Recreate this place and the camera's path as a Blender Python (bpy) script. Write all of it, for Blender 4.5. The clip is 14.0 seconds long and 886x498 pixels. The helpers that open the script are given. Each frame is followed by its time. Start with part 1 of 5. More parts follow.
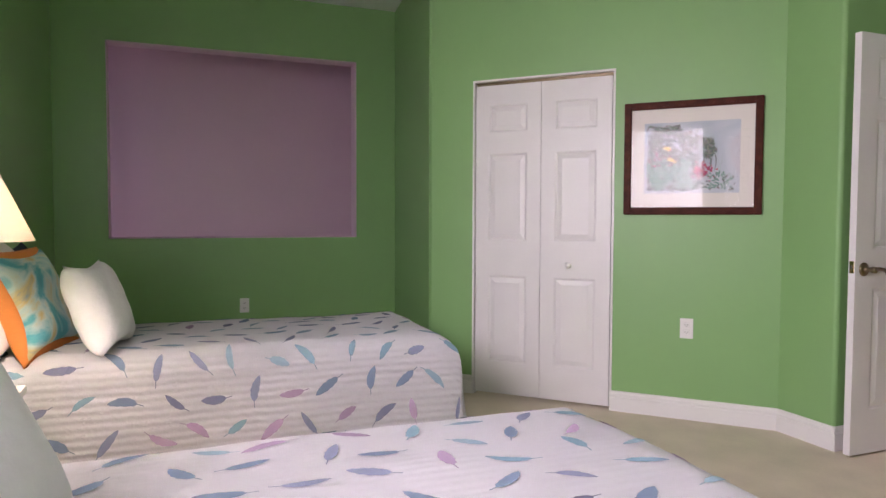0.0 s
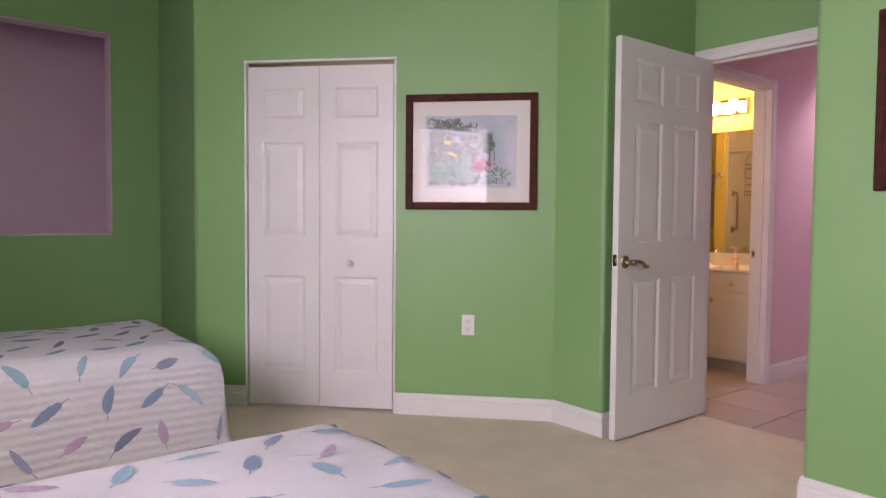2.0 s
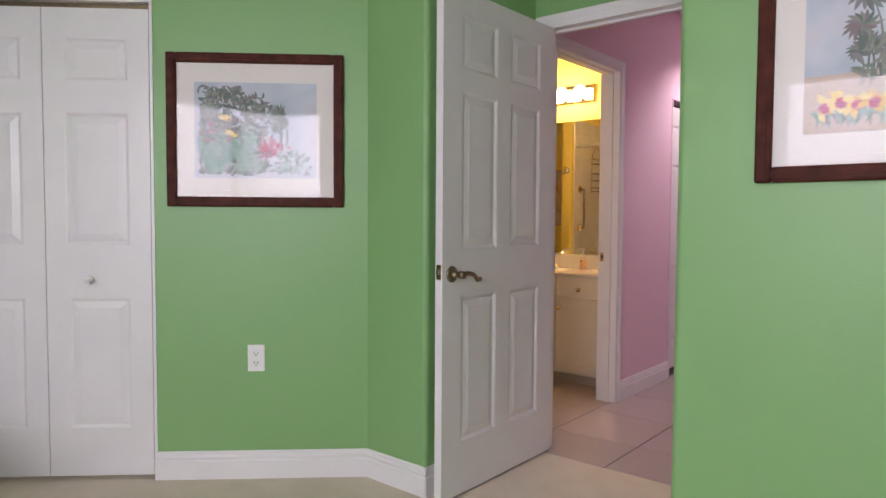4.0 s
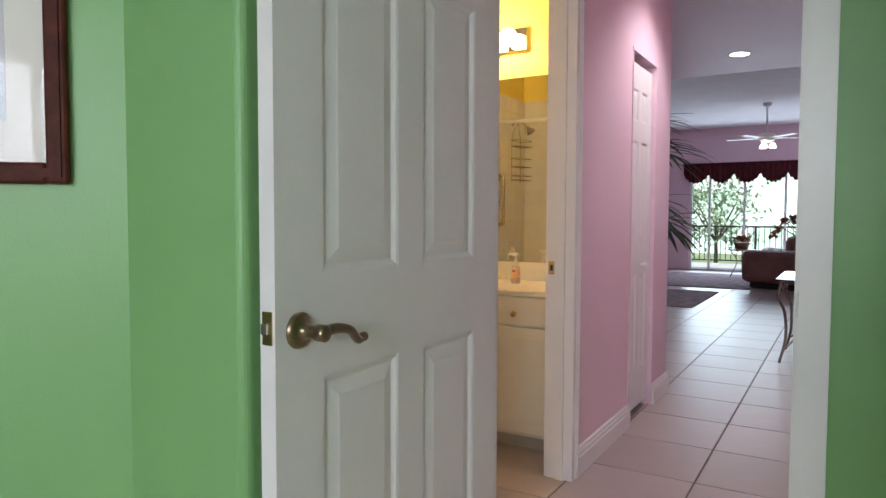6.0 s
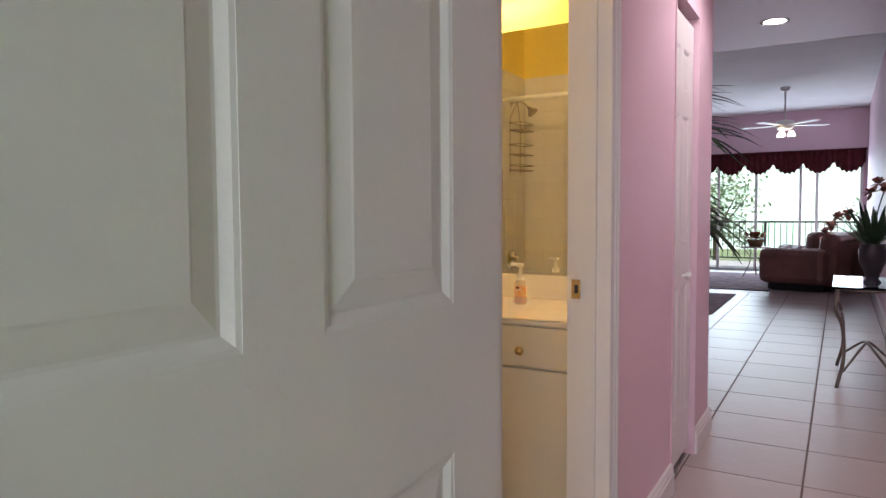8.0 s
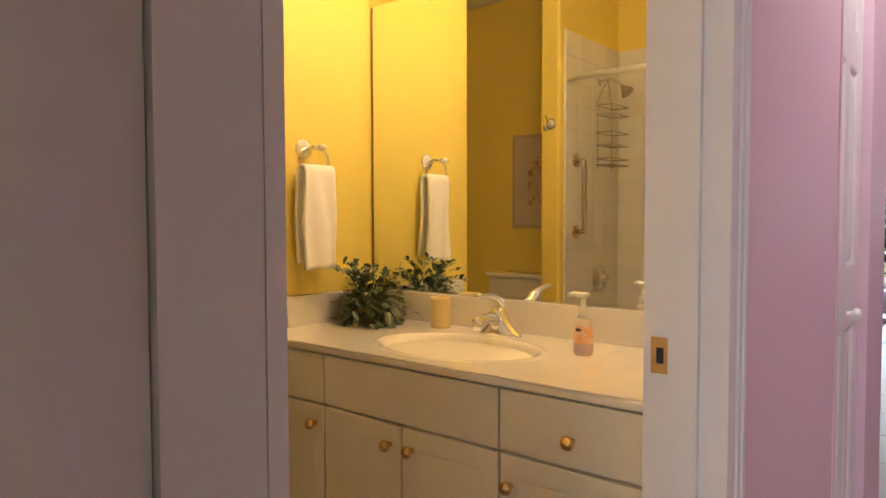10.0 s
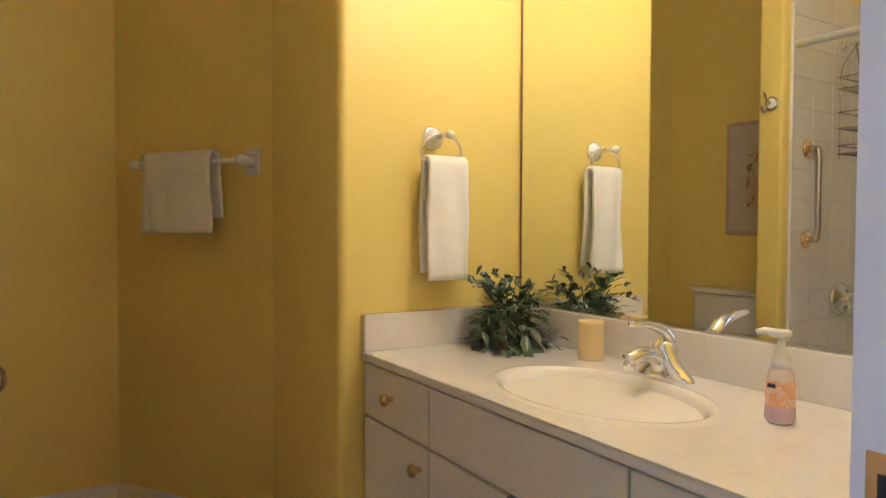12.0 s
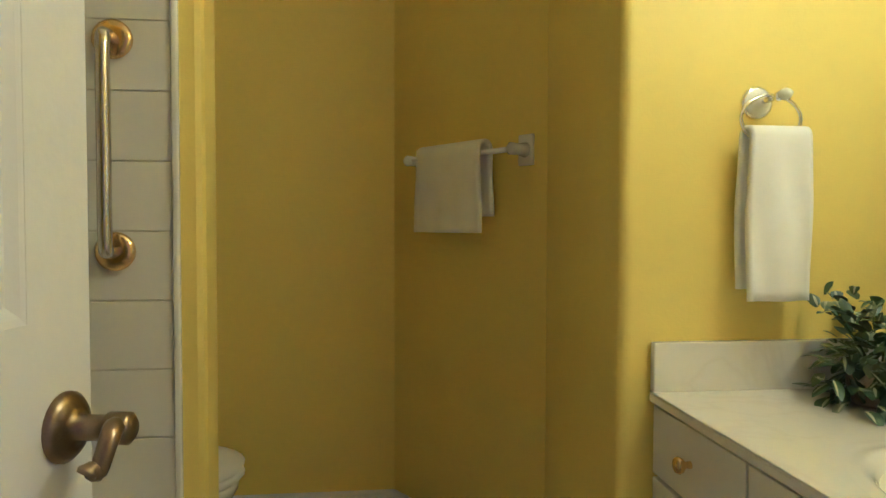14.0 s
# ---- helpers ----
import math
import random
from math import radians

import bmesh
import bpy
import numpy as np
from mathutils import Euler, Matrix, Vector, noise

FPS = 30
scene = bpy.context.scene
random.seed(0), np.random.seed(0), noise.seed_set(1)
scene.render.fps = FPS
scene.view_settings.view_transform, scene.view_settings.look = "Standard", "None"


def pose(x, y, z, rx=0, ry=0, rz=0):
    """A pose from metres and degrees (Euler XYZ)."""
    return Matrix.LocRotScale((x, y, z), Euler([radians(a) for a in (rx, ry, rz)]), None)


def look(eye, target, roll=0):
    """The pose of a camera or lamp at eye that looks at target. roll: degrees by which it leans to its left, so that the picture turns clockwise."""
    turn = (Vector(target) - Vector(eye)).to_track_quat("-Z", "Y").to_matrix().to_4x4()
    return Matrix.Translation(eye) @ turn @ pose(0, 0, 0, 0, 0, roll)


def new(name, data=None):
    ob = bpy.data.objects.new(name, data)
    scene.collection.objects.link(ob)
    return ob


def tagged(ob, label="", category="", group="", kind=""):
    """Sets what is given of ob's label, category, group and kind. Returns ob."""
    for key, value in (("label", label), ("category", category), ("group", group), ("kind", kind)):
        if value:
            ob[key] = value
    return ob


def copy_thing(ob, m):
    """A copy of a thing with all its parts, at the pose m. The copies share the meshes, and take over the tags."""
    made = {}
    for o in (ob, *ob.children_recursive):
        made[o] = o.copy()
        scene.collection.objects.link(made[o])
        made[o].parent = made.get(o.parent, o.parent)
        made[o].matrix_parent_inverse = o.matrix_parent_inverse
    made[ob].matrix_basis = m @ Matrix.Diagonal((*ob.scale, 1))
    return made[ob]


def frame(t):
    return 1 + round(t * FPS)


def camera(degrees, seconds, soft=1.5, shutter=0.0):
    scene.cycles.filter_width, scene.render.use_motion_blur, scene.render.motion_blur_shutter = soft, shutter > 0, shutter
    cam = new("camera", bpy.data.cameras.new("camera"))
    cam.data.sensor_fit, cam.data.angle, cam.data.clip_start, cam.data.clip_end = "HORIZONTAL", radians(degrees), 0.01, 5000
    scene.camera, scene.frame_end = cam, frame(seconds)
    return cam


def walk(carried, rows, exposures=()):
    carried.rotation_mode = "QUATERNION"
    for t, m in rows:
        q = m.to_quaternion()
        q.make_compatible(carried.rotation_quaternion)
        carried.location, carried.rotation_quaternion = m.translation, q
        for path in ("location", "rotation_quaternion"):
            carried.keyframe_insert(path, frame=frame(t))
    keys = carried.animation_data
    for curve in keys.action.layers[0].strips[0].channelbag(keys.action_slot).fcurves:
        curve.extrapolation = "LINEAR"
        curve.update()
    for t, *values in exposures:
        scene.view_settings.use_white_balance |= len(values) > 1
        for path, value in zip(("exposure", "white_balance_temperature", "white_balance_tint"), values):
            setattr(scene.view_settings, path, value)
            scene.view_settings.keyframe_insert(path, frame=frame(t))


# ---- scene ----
cam = camera(66.74, 14.0)
PATH = [
    (0, -0.157, -0.081, 1.151, -21.54, -2.54, -0.20),
    (0.5, -0.114, -0.058, 1.136, -24.83, -2.42, -0.32),
    (1, -0.071, -0.018, 1.129, -28.88, -2.41, -0.40),
    (1.5, -0.010, 0.034, 1.127, -33.77, -2.38, -0.44),
    (2, 0.076, 0.096, 1.122, -38.51, -2.46, -0.45),
    (2.5, 0.222, 0.199, 1.121, -42.53, -2.56, -0.44),
    (3, 0.396, 0.283, 1.127, -45.69, -2.63, -0.40),
    (3.5, 0.604, 0.388, 1.128, -48.08, -2.69, -0.38),
    (4, 0.848, 0.512, 1.140, -50.31, -2.66, -0.34),
    (4.2, 0.945, 0.570, 1.134, -51.17, -2.57, -0.27),
    (6.3, 2.146, 1.439, 1.121, -59.75, -2.93, -0.12),
    (6.5, 2.206, 1.481, 1.133, -60.08, -2.95, -0.06),
    (7, 2.434, 1.612, 1.121, -60.52, -2.88, -0.05),
    (7.2, 2.517, 1.648, 1.132, -60.38, -3.03, 0.15),
    (9.3, 3.426, 1.937, 1.109, -55.27, -2.39, -0.17),
    (9.5, 3.525, 1.962, 1.109, -53.89, -2.42, -0.05),
    (10, 3.705, 2.024, 1.107, -50.32, -2.35, 0.15),
    (10.5, 3.848, 2.064, 1.104, -46.74, -1.87, 0.02),
    (11, 3.960, 2.105, 1.108, -42.31, -1.82, -0.09),
    (11.5, 4.060, 2.147, 1.105, -37.03, -1.86, -0.16),
    (12, 4.159, 2.172, 1.098, -31.63, -1.88, -0.17),
    (12.5, 4.242, 2.231, 1.101, -25.40, -2.00, -0.10),
    (13, 4.293, 2.327, 1.108, -19.11, -2.20, -0.06),
    (13.5, 4.325, 2.419, 1.104, -13.04, -2.29, -0.10),
    (14, 4.346, 2.511, 1.097, -6.36, -2.00, -0.13),
]
EXPOSURES = [
    (0, 0.05, 6450, 28), (1, 0.0, 6450, 32), (3, -0.05, 6350, 34), (4, -0.05, 6150, 20), (6.5, 0.1, 5900, 6), (7.2, 0.05, 5900, 10),
    (9.5, 0.05, 6450, 8), (11, 0.15, 4950, 14), (12.5, 0.1, 4300, 3), (14, 0.08, 4100, -15),
]
walk(cam, [(t, pose(x, y, z, 90 + pitch, roll, yaw)) for t, x, y, z, yaw, pitch, roll in PATH], EXPOSURES)

# ---- world and large lights ----
world = bpy.data.worlds.new("world")
scene.world = world
world.use_nodes = True
wn = world.node_tree.nodes
sky = wn.new("ShaderNodeTexSky")
sky.sky_type, sky.sun_disc = "NISHITA", False
sky.sun_elevation, sky.sun_rotation = radians(48), radians(120)
world.node_tree.links.new(sky.outputs[0], wn["Background"].inputs[0])
wn["Background"].inputs[1].default_value = 0.15


def area(name, loc, target, sx, sy, power, color):
    la = bpy.data.lights.new(name, "AREA")
    la.shape, la.size, la.size_y, la.energy, la.color = "RECTANGLE", sx, sy, power, color
    ob = new(name, la)
    ob.matrix_world = look(loc, target)
    return ob


sun = bpy.data.lights.new("sun", "SUN")
sun.energy, sun.angle, sun.color = 5.0, radians(0.5), (1.0, 0.96, 0.9)
new("sun", sun).matrix_world = look((0, 0, 20), (7, 4, 0))
# daylight through the bedroom window, the sliding doors and the far end of the mauve passage
area("bedroom_window_daylight", (-1.16, 0.97, 1.70), (3, 1.9, 1.75), 1.9, 1.1, 120, (1.0, 0.95, 1.0))
area("small_window_daylight", (-1.16, -0.83, 1.70), (2, 3.0, 2.4), 0.95, 1.1, 22, (1.0, 0.95, 1.0))
area("slider_daylight", (16.6, 2.8, 1.05), (10, 2.6, 0.9), 2.8, 2.0, 66, (0.78, 0.87, 1.0))
area("passage_daylight", (-1.6, 6.5, 1.2), (1.0, 6.6, 1.0), 0.9, 1.8, 1.6, (0.62, 0.66, 1.0))


def bulb(name, loc, power, color, radius):
    la = bpy.data.lights.new(name, "POINT")
    la.energy, la.color, la.shadow_soft_size = power, color, radius
    ob = new(name, la)
    ob.location = loc
    return ob


def spot(name, loc, power, color):
    la = bpy.data.lights.new(name, "SPOT")
    la.energy, la.color, la.spot_size, la.spot_blend, la.shadow_soft_size = power, color, radians(120), 0.6, 0.05
    ob = new(name, la)
    ob.location = loc
    return ob


# ---- materials ----
def mat(name, color, rough=0.6, metal=0.0, var=0.06, scale=6.0, bump=0.0, bump_scale=120.0, spec=0.5, coat=0.0):
    m = bpy.data.materials.new(name)
    m.use_nodes = True
    nt = m.node_tree
    b = nt.nodes["Principled BSDF"]
    b.inputs["Roughness"].default_value = rough
    b.inputs["Metallic"].default_value = metal
    b.inputs["Specular IOR Level"].default_value = spec
    b.inputs["Coat Weight"].default_value = coat
    tc = nt.nodes.new("ShaderNodeTexCoord")
    n1 = nt.nodes.new("ShaderNodeTexNoise")
    n1.inputs["Scale"].default_value, n1.inputs["Detail"].default_value = scale, 6
    nt.links.new(tc.outputs["Object"], n1.inputs["Vector"])
    n2 = nt.nodes.new("ShaderNodeTexNoise")
    n2.inputs["Scale"].default_value, n2.inputs["Detail"].default_value = scale * 14, 3
    nt.links.new(tc.outputs["Object"], n2.inputs["Vector"])
    mixf = nt.nodes.new("ShaderNodeMath")
    mixf.operation = "MULTIPLY_ADD"
    mixf.inputs[1].default_value = 0.35
    nt.links.new(n2.outputs[0], mixf.inputs[0])
    nt.links.new(n1.outputs[0], mixf.inputs[2])
    ramp = nt.nodes.new("ShaderNodeValToRGB")
    lo = [max(0.0, c * (1 - var)) for c in color[:3]]
    hi = [min(1.0, c * (1 + var)) for c in color[:3]]
    ramp.color_ramp.elements[0].position, ramp.color_ramp.elements[0].color = 0.4, (*lo, 1)
    ramp.color_ramp.elements[1].position, ramp.color_ramp.elements[1].color = 0.95, (*hi, 1)
    nt.links.new(mixf.outputs[0], ramp.inputs[0])
    nt.links.new(ramp.outputs[0], b.inputs["Base Color"])
    if bump > 0:
        n3 = nt.nodes.new("ShaderNodeTexNoise")
        n3.inputs["Scale"].default_value, n3.inputs["Detail"].default_value = bump_scale, 4
        nt.links.new(tc.outputs["Object"], n3.inputs["Vector"])
        bp = nt.nodes.new("ShaderNodeBump")
        bp.inputs["Strength"].default_value, bp.inputs["Distance"].default_value = bump, 0.004
        nt.links.new(n3.outputs[0], bp.inputs["Height"])
        nt.links.new(bp.outputs[0], b.inputs["Normal"])
    return m


def glow(name, color, strength):
    m = bpy.data.materials.new(name)
    m.use_nodes = True
    b = m.node_tree.nodes["Principled BSDF"]
    b.inputs["Base Color"].default_value = (*color, 1)
    b.inputs["Emission Color"].default_value = (*color, 1)
    b.inputs["Emission Strength"].default_value = strength
    return m


GREEN = mat("green_wall_paint", (0.23, 0.43, 0.165), 0.42, var=0.03, scale=1.5, bump=0.12, bump_scale=160)
MAUVE = mat("mauve_wall_paint", (0.77, 0.57, 0.65), 0.5, var=0.03, scale=1.5, bump=0.12, bump_scale=160)
YELLOW = mat("yellow_wall_paint", (0.85, 0.69, 0.145), 0.45, var=0.03, scale=1.5, bump=0.12, bump_scale=160)
CEIL = mat("ceiling_paint", (0.84, 0.84, 0.83), 0.9, var=0.04, scale=3, bump=0.5, bump_scale=70)
TRIM = mat("white_trim_paint", (0.80, 0.78, 0.77), 0.32, var=0.03, scale=3)
DOOR = mat("white_door_paint", (0.78, 0.76, 0.75), 0.36, var=0.03, scale=4, bump=0.1, bump_scale=90)
CARPET = mat("beige_carpet", (0.70, 0.61, 0.49), 0.95, var=0.08, scale=5, bump=0.5, bump_scale=260, spec=0.1)
GROUT = mat("tile_grout", (0.20, 0.15, 0.13), 0.9, var=0.1)
CABINET = mat("cream_cabinet_paint", (0.76, 0.72, 0.62), 0.4, var=0.03, scale=3)
CHROME = mat("chrome", (0.82, 0.82, 0.84), 0.08, 1.0, var=0.02)
BRASS = mat("polished_brass", (0.72, 0.52, 0.24), 0.2, 1.0, var=0.05)
BRONZE = mat("antique_brass", (0.26, 0.20, 0.13), 0.3, 1.0, var=0.2, scale=30)
STEEL = mat("satin_steel", (0.6, 0.56, 0.52), 0.25, 1.0, var=0.05)
PLASTIC = mat("white_plastic", (0.82, 0.80, 0.78), 0.35, var=0.02)
DARK = mat("dark_slot", (0.02, 0.02, 0.02), 0.6)
CERAMIC = mat("white_ceramic", (0.82, 0.80, 0.76), 0.1, var=0.02, coat=0.4)
LINEN = mat("white_terry_towel", (0.90, 0.88, 0.85), 0.95, var=0.03, scale=20, bump=0.02, bump_scale=220, spec=0.1)
PILLOWMAT = mat("white_textured_pillow_cotton", (0.86, 0.84, 0.86), 0.9, var=0.04, scale=20, bump=0.9, bump_scale=45, spec=0.1)
FRAMEWOOD = mat("dark_mahogany_frame", (0.075, 0.018, 0.010), 0.5, var=0.5, scale=25, spec=0.12)
MATBOARD = mat("cream_mat_board", (0.78, 0.74, 0.68), 0.8, var=0.02)
LEATHER = mat("mauve_brown_leather", (0.22, 0.11, 0.09), 0.45, var=0.2, scale=8, bump=0.3, bump_scale=60)
IRON = mat("wrought_iron_brushed", (0.30, 0.25, 0.22), 0.4, 0.8, var=0.15)


def shade_material():
    """Thin cloth that lets part of the lamp's light through."""
    m = mat("linen_lamp_shade", (0.82, 0.74, 0.64), 0.9, var=0.03)
    nt = m.node_tree
    b = nt.nodes["Principled BSDF"]
    tl = nt.nodes.new("ShaderNodeBsdfTranslucent")
    tl.inputs["Color"].default_value = (0.85, 0.76, 0.64, 1)
    mx = nt.nodes.new("ShaderNodeMixShader")
    mx.inputs[0].default_value = 0.4
    nt.links.new(b.outputs[0], mx.inputs[1])
    nt.links.new(tl.outputs[0], mx.inputs[2])
    nt.links.new(mx.outputs[0], nt.nodes["Material Output"].inputs[0])
    return m


SHADE = shade_material()
BURGUNDY = mat("burgundy_valance_fabric", (0.13, 0.02, 0.03), 0.85, var=0.3, scale=12)
PALM = mat("palm_leaf", (0.03, 0.07, 0.03), 0.5, var=0.4, scale=10)
RUGMAT = mat("patterned_rug_wool", (0.24, 0.17, 0.19), 0.95, var=0.5, scale=7, bump=0.6, bump_scale=200)


def mirror_material():
    m = bpy.data.materials.new("mirror_silver")
    m.use_nodes = True
    b = m.node_tree.nodes["Principled BSDF"]
    b.inputs["Base Color"].default_value = (0.9, 0.92, 0.9, 1)
    b.inputs["Metallic"].default_value, b.inputs["Roughness"].default_value = 1.0, 0.0
    return m


def glass_material(name, tint=(1, 1, 1), ior=1.5):
    m = bpy.data.materials.new(name)
    m.use_nodes = True
    nt = m.node_tree
    out = nt.nodes["Material Output"]
    tr, gl, mx, fr = (nt.nodes.new(k) for k in ("ShaderNodeBsdfTransparent", "ShaderNodeBsdfGlossy", "ShaderNodeMixShader", "ShaderNodeFresnel"))
    tr.inputs[0].default_value = (*tint, 1)
    gl.inputs["Roughness"].default_value = 0.01
    fr.inputs["IOR"].default_value = ior
    nt.links.new(fr.outputs[0], mx.inputs[0])
    nt.links.new(tr.outputs[0], mx.inputs[1])
    nt.links.new(gl.outputs[0], mx.inputs[2])
    nt.links.new(mx.outputs[0], out.inputs[0])
    return m


MIRROR = mirror_material()
GLASS = glass_material("clear_glass")
PICTUREGLASS = glass_material("picture_glass", ior=1.27)


def island_mat(name, colors, rough=0.6, bump=0.0, bump_scale=60.0, tile=False, spec=0.5):
    """Colour varied piece by piece, by Object Info or by mesh island."""
    m = mat(name, colors[0], rough, bump=bump, bump_scale=bump_scale, spec=spec)
    nt = m.node_tree
    b = nt.nodes["Principled BSDF"]
    src = nt.nodes.new("ShaderNodeObjectInfo" if tile else "ShaderNodeNewGeometry")
    ramp = nt.nodes.new("ShaderNodeValToRGB")
    ramp.color_ramp.interpolation = "CONSTANT" if not tile else "LINEAR"
    el = ramp.color_ramp.elements
    while len(el) < len(colors):
        el.new(0.5)
    for i, c in enumerate(colors):
        el[i].position = i / len(colors)
        el[i].color = (*c, 1)
    nt.links.new(src.outputs["Random" if tile else "Random Per Island"], ramp.inputs[0])
    old = b.inputs["Base Color"].links[0].from_socket
    mx = nt.nodes.new("ShaderNodeMix")
    mx.data_type, mx.blend_type = "RGBA", "MIX"
    mx.inputs[0].default_value = 0.75
    nt.links.new(old, mx.inputs[6])
    nt.links.new(ramp.outputs[0], mx.inputs[7])
    nt.links.new(mx.outputs[2], b.inputs["Base Color"])
    return m


TILE = island_mat("ceramic_floor_tile", [(0.44, 0.37, 0.35), (0.48, 0.40, 0.38), (0.41, 0.34, 0.32)], 0.3, 0.6, 9, tile=True)
WALLTILE = island_mat("white_wall_tile", [(0.76, 0.73, 0.68), (0.80, 0.77, 0.72)], 0.15, 0.05, 10, tile=True)
FEATHER = island_mat("printed_feather", [(0.20, 0.26, 0.36), (0.27, 0.42, 0.50), (0.52, 0.34, 0.48), (0.28, 0.29, 0.40), (0.36, 0.50, 0.58), (0.20, 0.19, 0.28)], 0.9, spec=0.1)


def marble_material():
    m = mat("cultured_marble", (0.78, 0.73, 0.66), 0.12, var=0.05, scale=3, coat=0.3)
    nt = m.node_tree
    b = nt.nodes["Principled BSDF"]
    tc = nt.nodes.new("ShaderNodeTexCoord")
    nz = nt.nodes.new("ShaderNodeTexNoise")
    nz.inputs["Scale"].default_value, nz.inputs["Detail"].default_value, nz.inputs["Distortion"].default_value = 3.5, 8, 1.6
    nt.links.new(tc.outputs["Object"], nz.inputs["Vector"])
    rp = nt.nodes.new("ShaderNodeValToRGB")
    el = rp.color_ramp.elements
    el[0].position, el[0].color = 0.47, (0.80, 0.76, 0.70, 1)
    el[1].position, el[1].color = 0.56, (0.80, 0.76, 0.70, 1)
    mid = el.new(0.515)
    mid.color = (0.765, 0.72, 0.655, 1)
    nt.links.new(nz.outputs[0], rp.inputs[0])
    nt.links.new(rp.outputs[0], b.inputs["Base Color"])
    return m


MARBLE = marble_material()


def quilt_material():
    m = mat("white_quilted_cotton", (0.90, 0.88, 0.90), 0.9, var=0.03, scale=8, spec=0.1)
    nt = m.node_tree
    b = nt.nodes["Principled BSDF"]
    uv = nt.nodes.new("ShaderNodeUVMap")
    uv.uv_map = "cloth"
    wv = nt.nodes.new("ShaderNodeTexWave")
    wv.bands_direction, wv.wave_profile = "Y", "SIN"
    wv.inputs["Scale"].default_value, wv.inputs["Distortion"].default_value, wv.inputs["Detail"].default_value = 10.0, 1.2, 2
    wv.inputs["Detail Scale"].default_value = 2.0
    nt.links.new(uv.outputs[0], wv.inputs["Vector"])
    nz = nt.nodes.new("ShaderNodeTexNoise")
    nz.inputs["Scale"].default_value = 28
    nt.links.new(uv.outputs[0], nz.inputs["Vector"])
    ad = nt.nodes.new("ShaderNodeMath")
    ad.operation = "MULTIPLY_ADD"
    ad.inputs[1].default_value = 0.8
    nt.links.new(nz.outputs[0], ad.inputs[0])
    nt.links.new(wv.outputs["Fac"], ad.inputs[2])
    sp = nt.nodes.new("ShaderNodeSeparateXYZ")
    nt.links.new(uv.outputs[0], sp.inputs[0])
    av = nt.nodes.new("ShaderNodeMath")
    av.operation = "ABSOLUTE"
    nt.links.new(sp.outputs["Y"], av.inputs[0])
    mr = nt.nodes.new("ShaderNodeMapRange")
    for k, v in (("From Min", 0.40), ("From Max", 0.54), ("To Min", 0.10), ("To Max", 0.55)):
        mr.inputs[k].default_value = v
    nt.links.new(av.outputs[0], mr.inputs[0])
    bp = nt.nodes.new("ShaderNodeBump")
    bp.inputs["Distance"].default_value = 0.006
    nt.links.new(mr.outputs[0], bp.inputs["Strength"])
    nt.links.new(ad.outputs[0], bp.inputs["Height"])
    nt.links.new(bp.outputs[0], b.inputs["Normal"])
    return m


QUILT = quilt_material()


def ramp_mat(name, stops, scale, distort=1.5, rough=0.8):
    """Blotches of several colours: painted or printed art."""
    m = mat(name, stops[0][1], rough)
    nt = m.node_tree
    b = nt.nodes["Principled BSDF"]
    tc = nt.nodes.new("ShaderNodeTexCoord")
    nz = nt.nodes.new("ShaderNodeTexNoise")
    nz.inputs["Scale"].default_value, nz.inputs["Detail"].default_value, nz.inputs["Distortion"].default_value = scale, 5, distort
    nt.links.new(tc.outputs["Object"], nz.inputs["Vector"])
    rp = nt.nodes.new("ShaderNodeValToRGB")
    el = rp.color_ramp.elements
    while len(el) < len(stops):
        el.new(0.5)
    for e, (p, c) in zip(el, stops):
        e.position, e.color = p, (*c, 1)
    nt.links.new(nz.outputs[0], rp.inputs[0])
    nt.links.new(rp.outputs[0], b.inputs["Base Color"])
    return m


# ---- mesh helpers ----
def add_box(bm, x0, x1, y0, y1, z0, z1, m=None):
    vs = [bm.verts.new((x, y, z)) for x in (x0, x1) for y in (y0, y1) for z in (z0, z1)]
    if m is not None:
        for v in vs:
            v.co = m @ v.co
    for f in ((0, 1, 3, 2), (4, 6, 7, 5), (0, 4, 5, 1), (2, 3, 7, 6), (0, 2, 6, 4), (1, 5, 7, 3)):
        bm.faces.new([vs[i] for i in f])
    return vs


def box(x0, x1, y0, y1, z0, z1, m=None, bevel=0.0):
    bm = bmesh.new()
    add_box(bm, x0, x1, y0, y1, z0, z1, m)
    if bevel > 0:
        bmesh.ops.bevel(bm, geom=bm.edges[:], offset=bevel, segments=2, affect="EDGES", profile=0.5)
    bmesh.ops.recalc_face_normals(bm, faces=bm.faces[:])
    return bm


def lathe(profile, seg=24, m=None, cap=True):
    """Turned shape: profile of (radius, height) about z."""
    bm = bmesh.new()
    rings = []
    for r, z in profile:
        rings.append([bm.verts.new((r * math.cos(2 * math.pi * i / seg), r * math.sin(2 * math.pi * i / seg), z)) for i in range(seg)])
    for a, b in zip(rings, rings[1:]):
        for i in range(seg):
            bm.faces.new((a[i], a[(i + 1) % seg], b[(i + 1) % seg], b[i]))
    if cap:
        bm.faces.new(rings[0][::-1])
        bm.faces.new(rings[-1])
    if m is not None:
        bmesh.ops.transform(bm, matrix=m, verts=bm.verts[:])
    bmesh.ops.recalc_face_normals(bm, faces=bm.faces[:])
    for f in bm.faces:
        f.smooth = True
    return bm


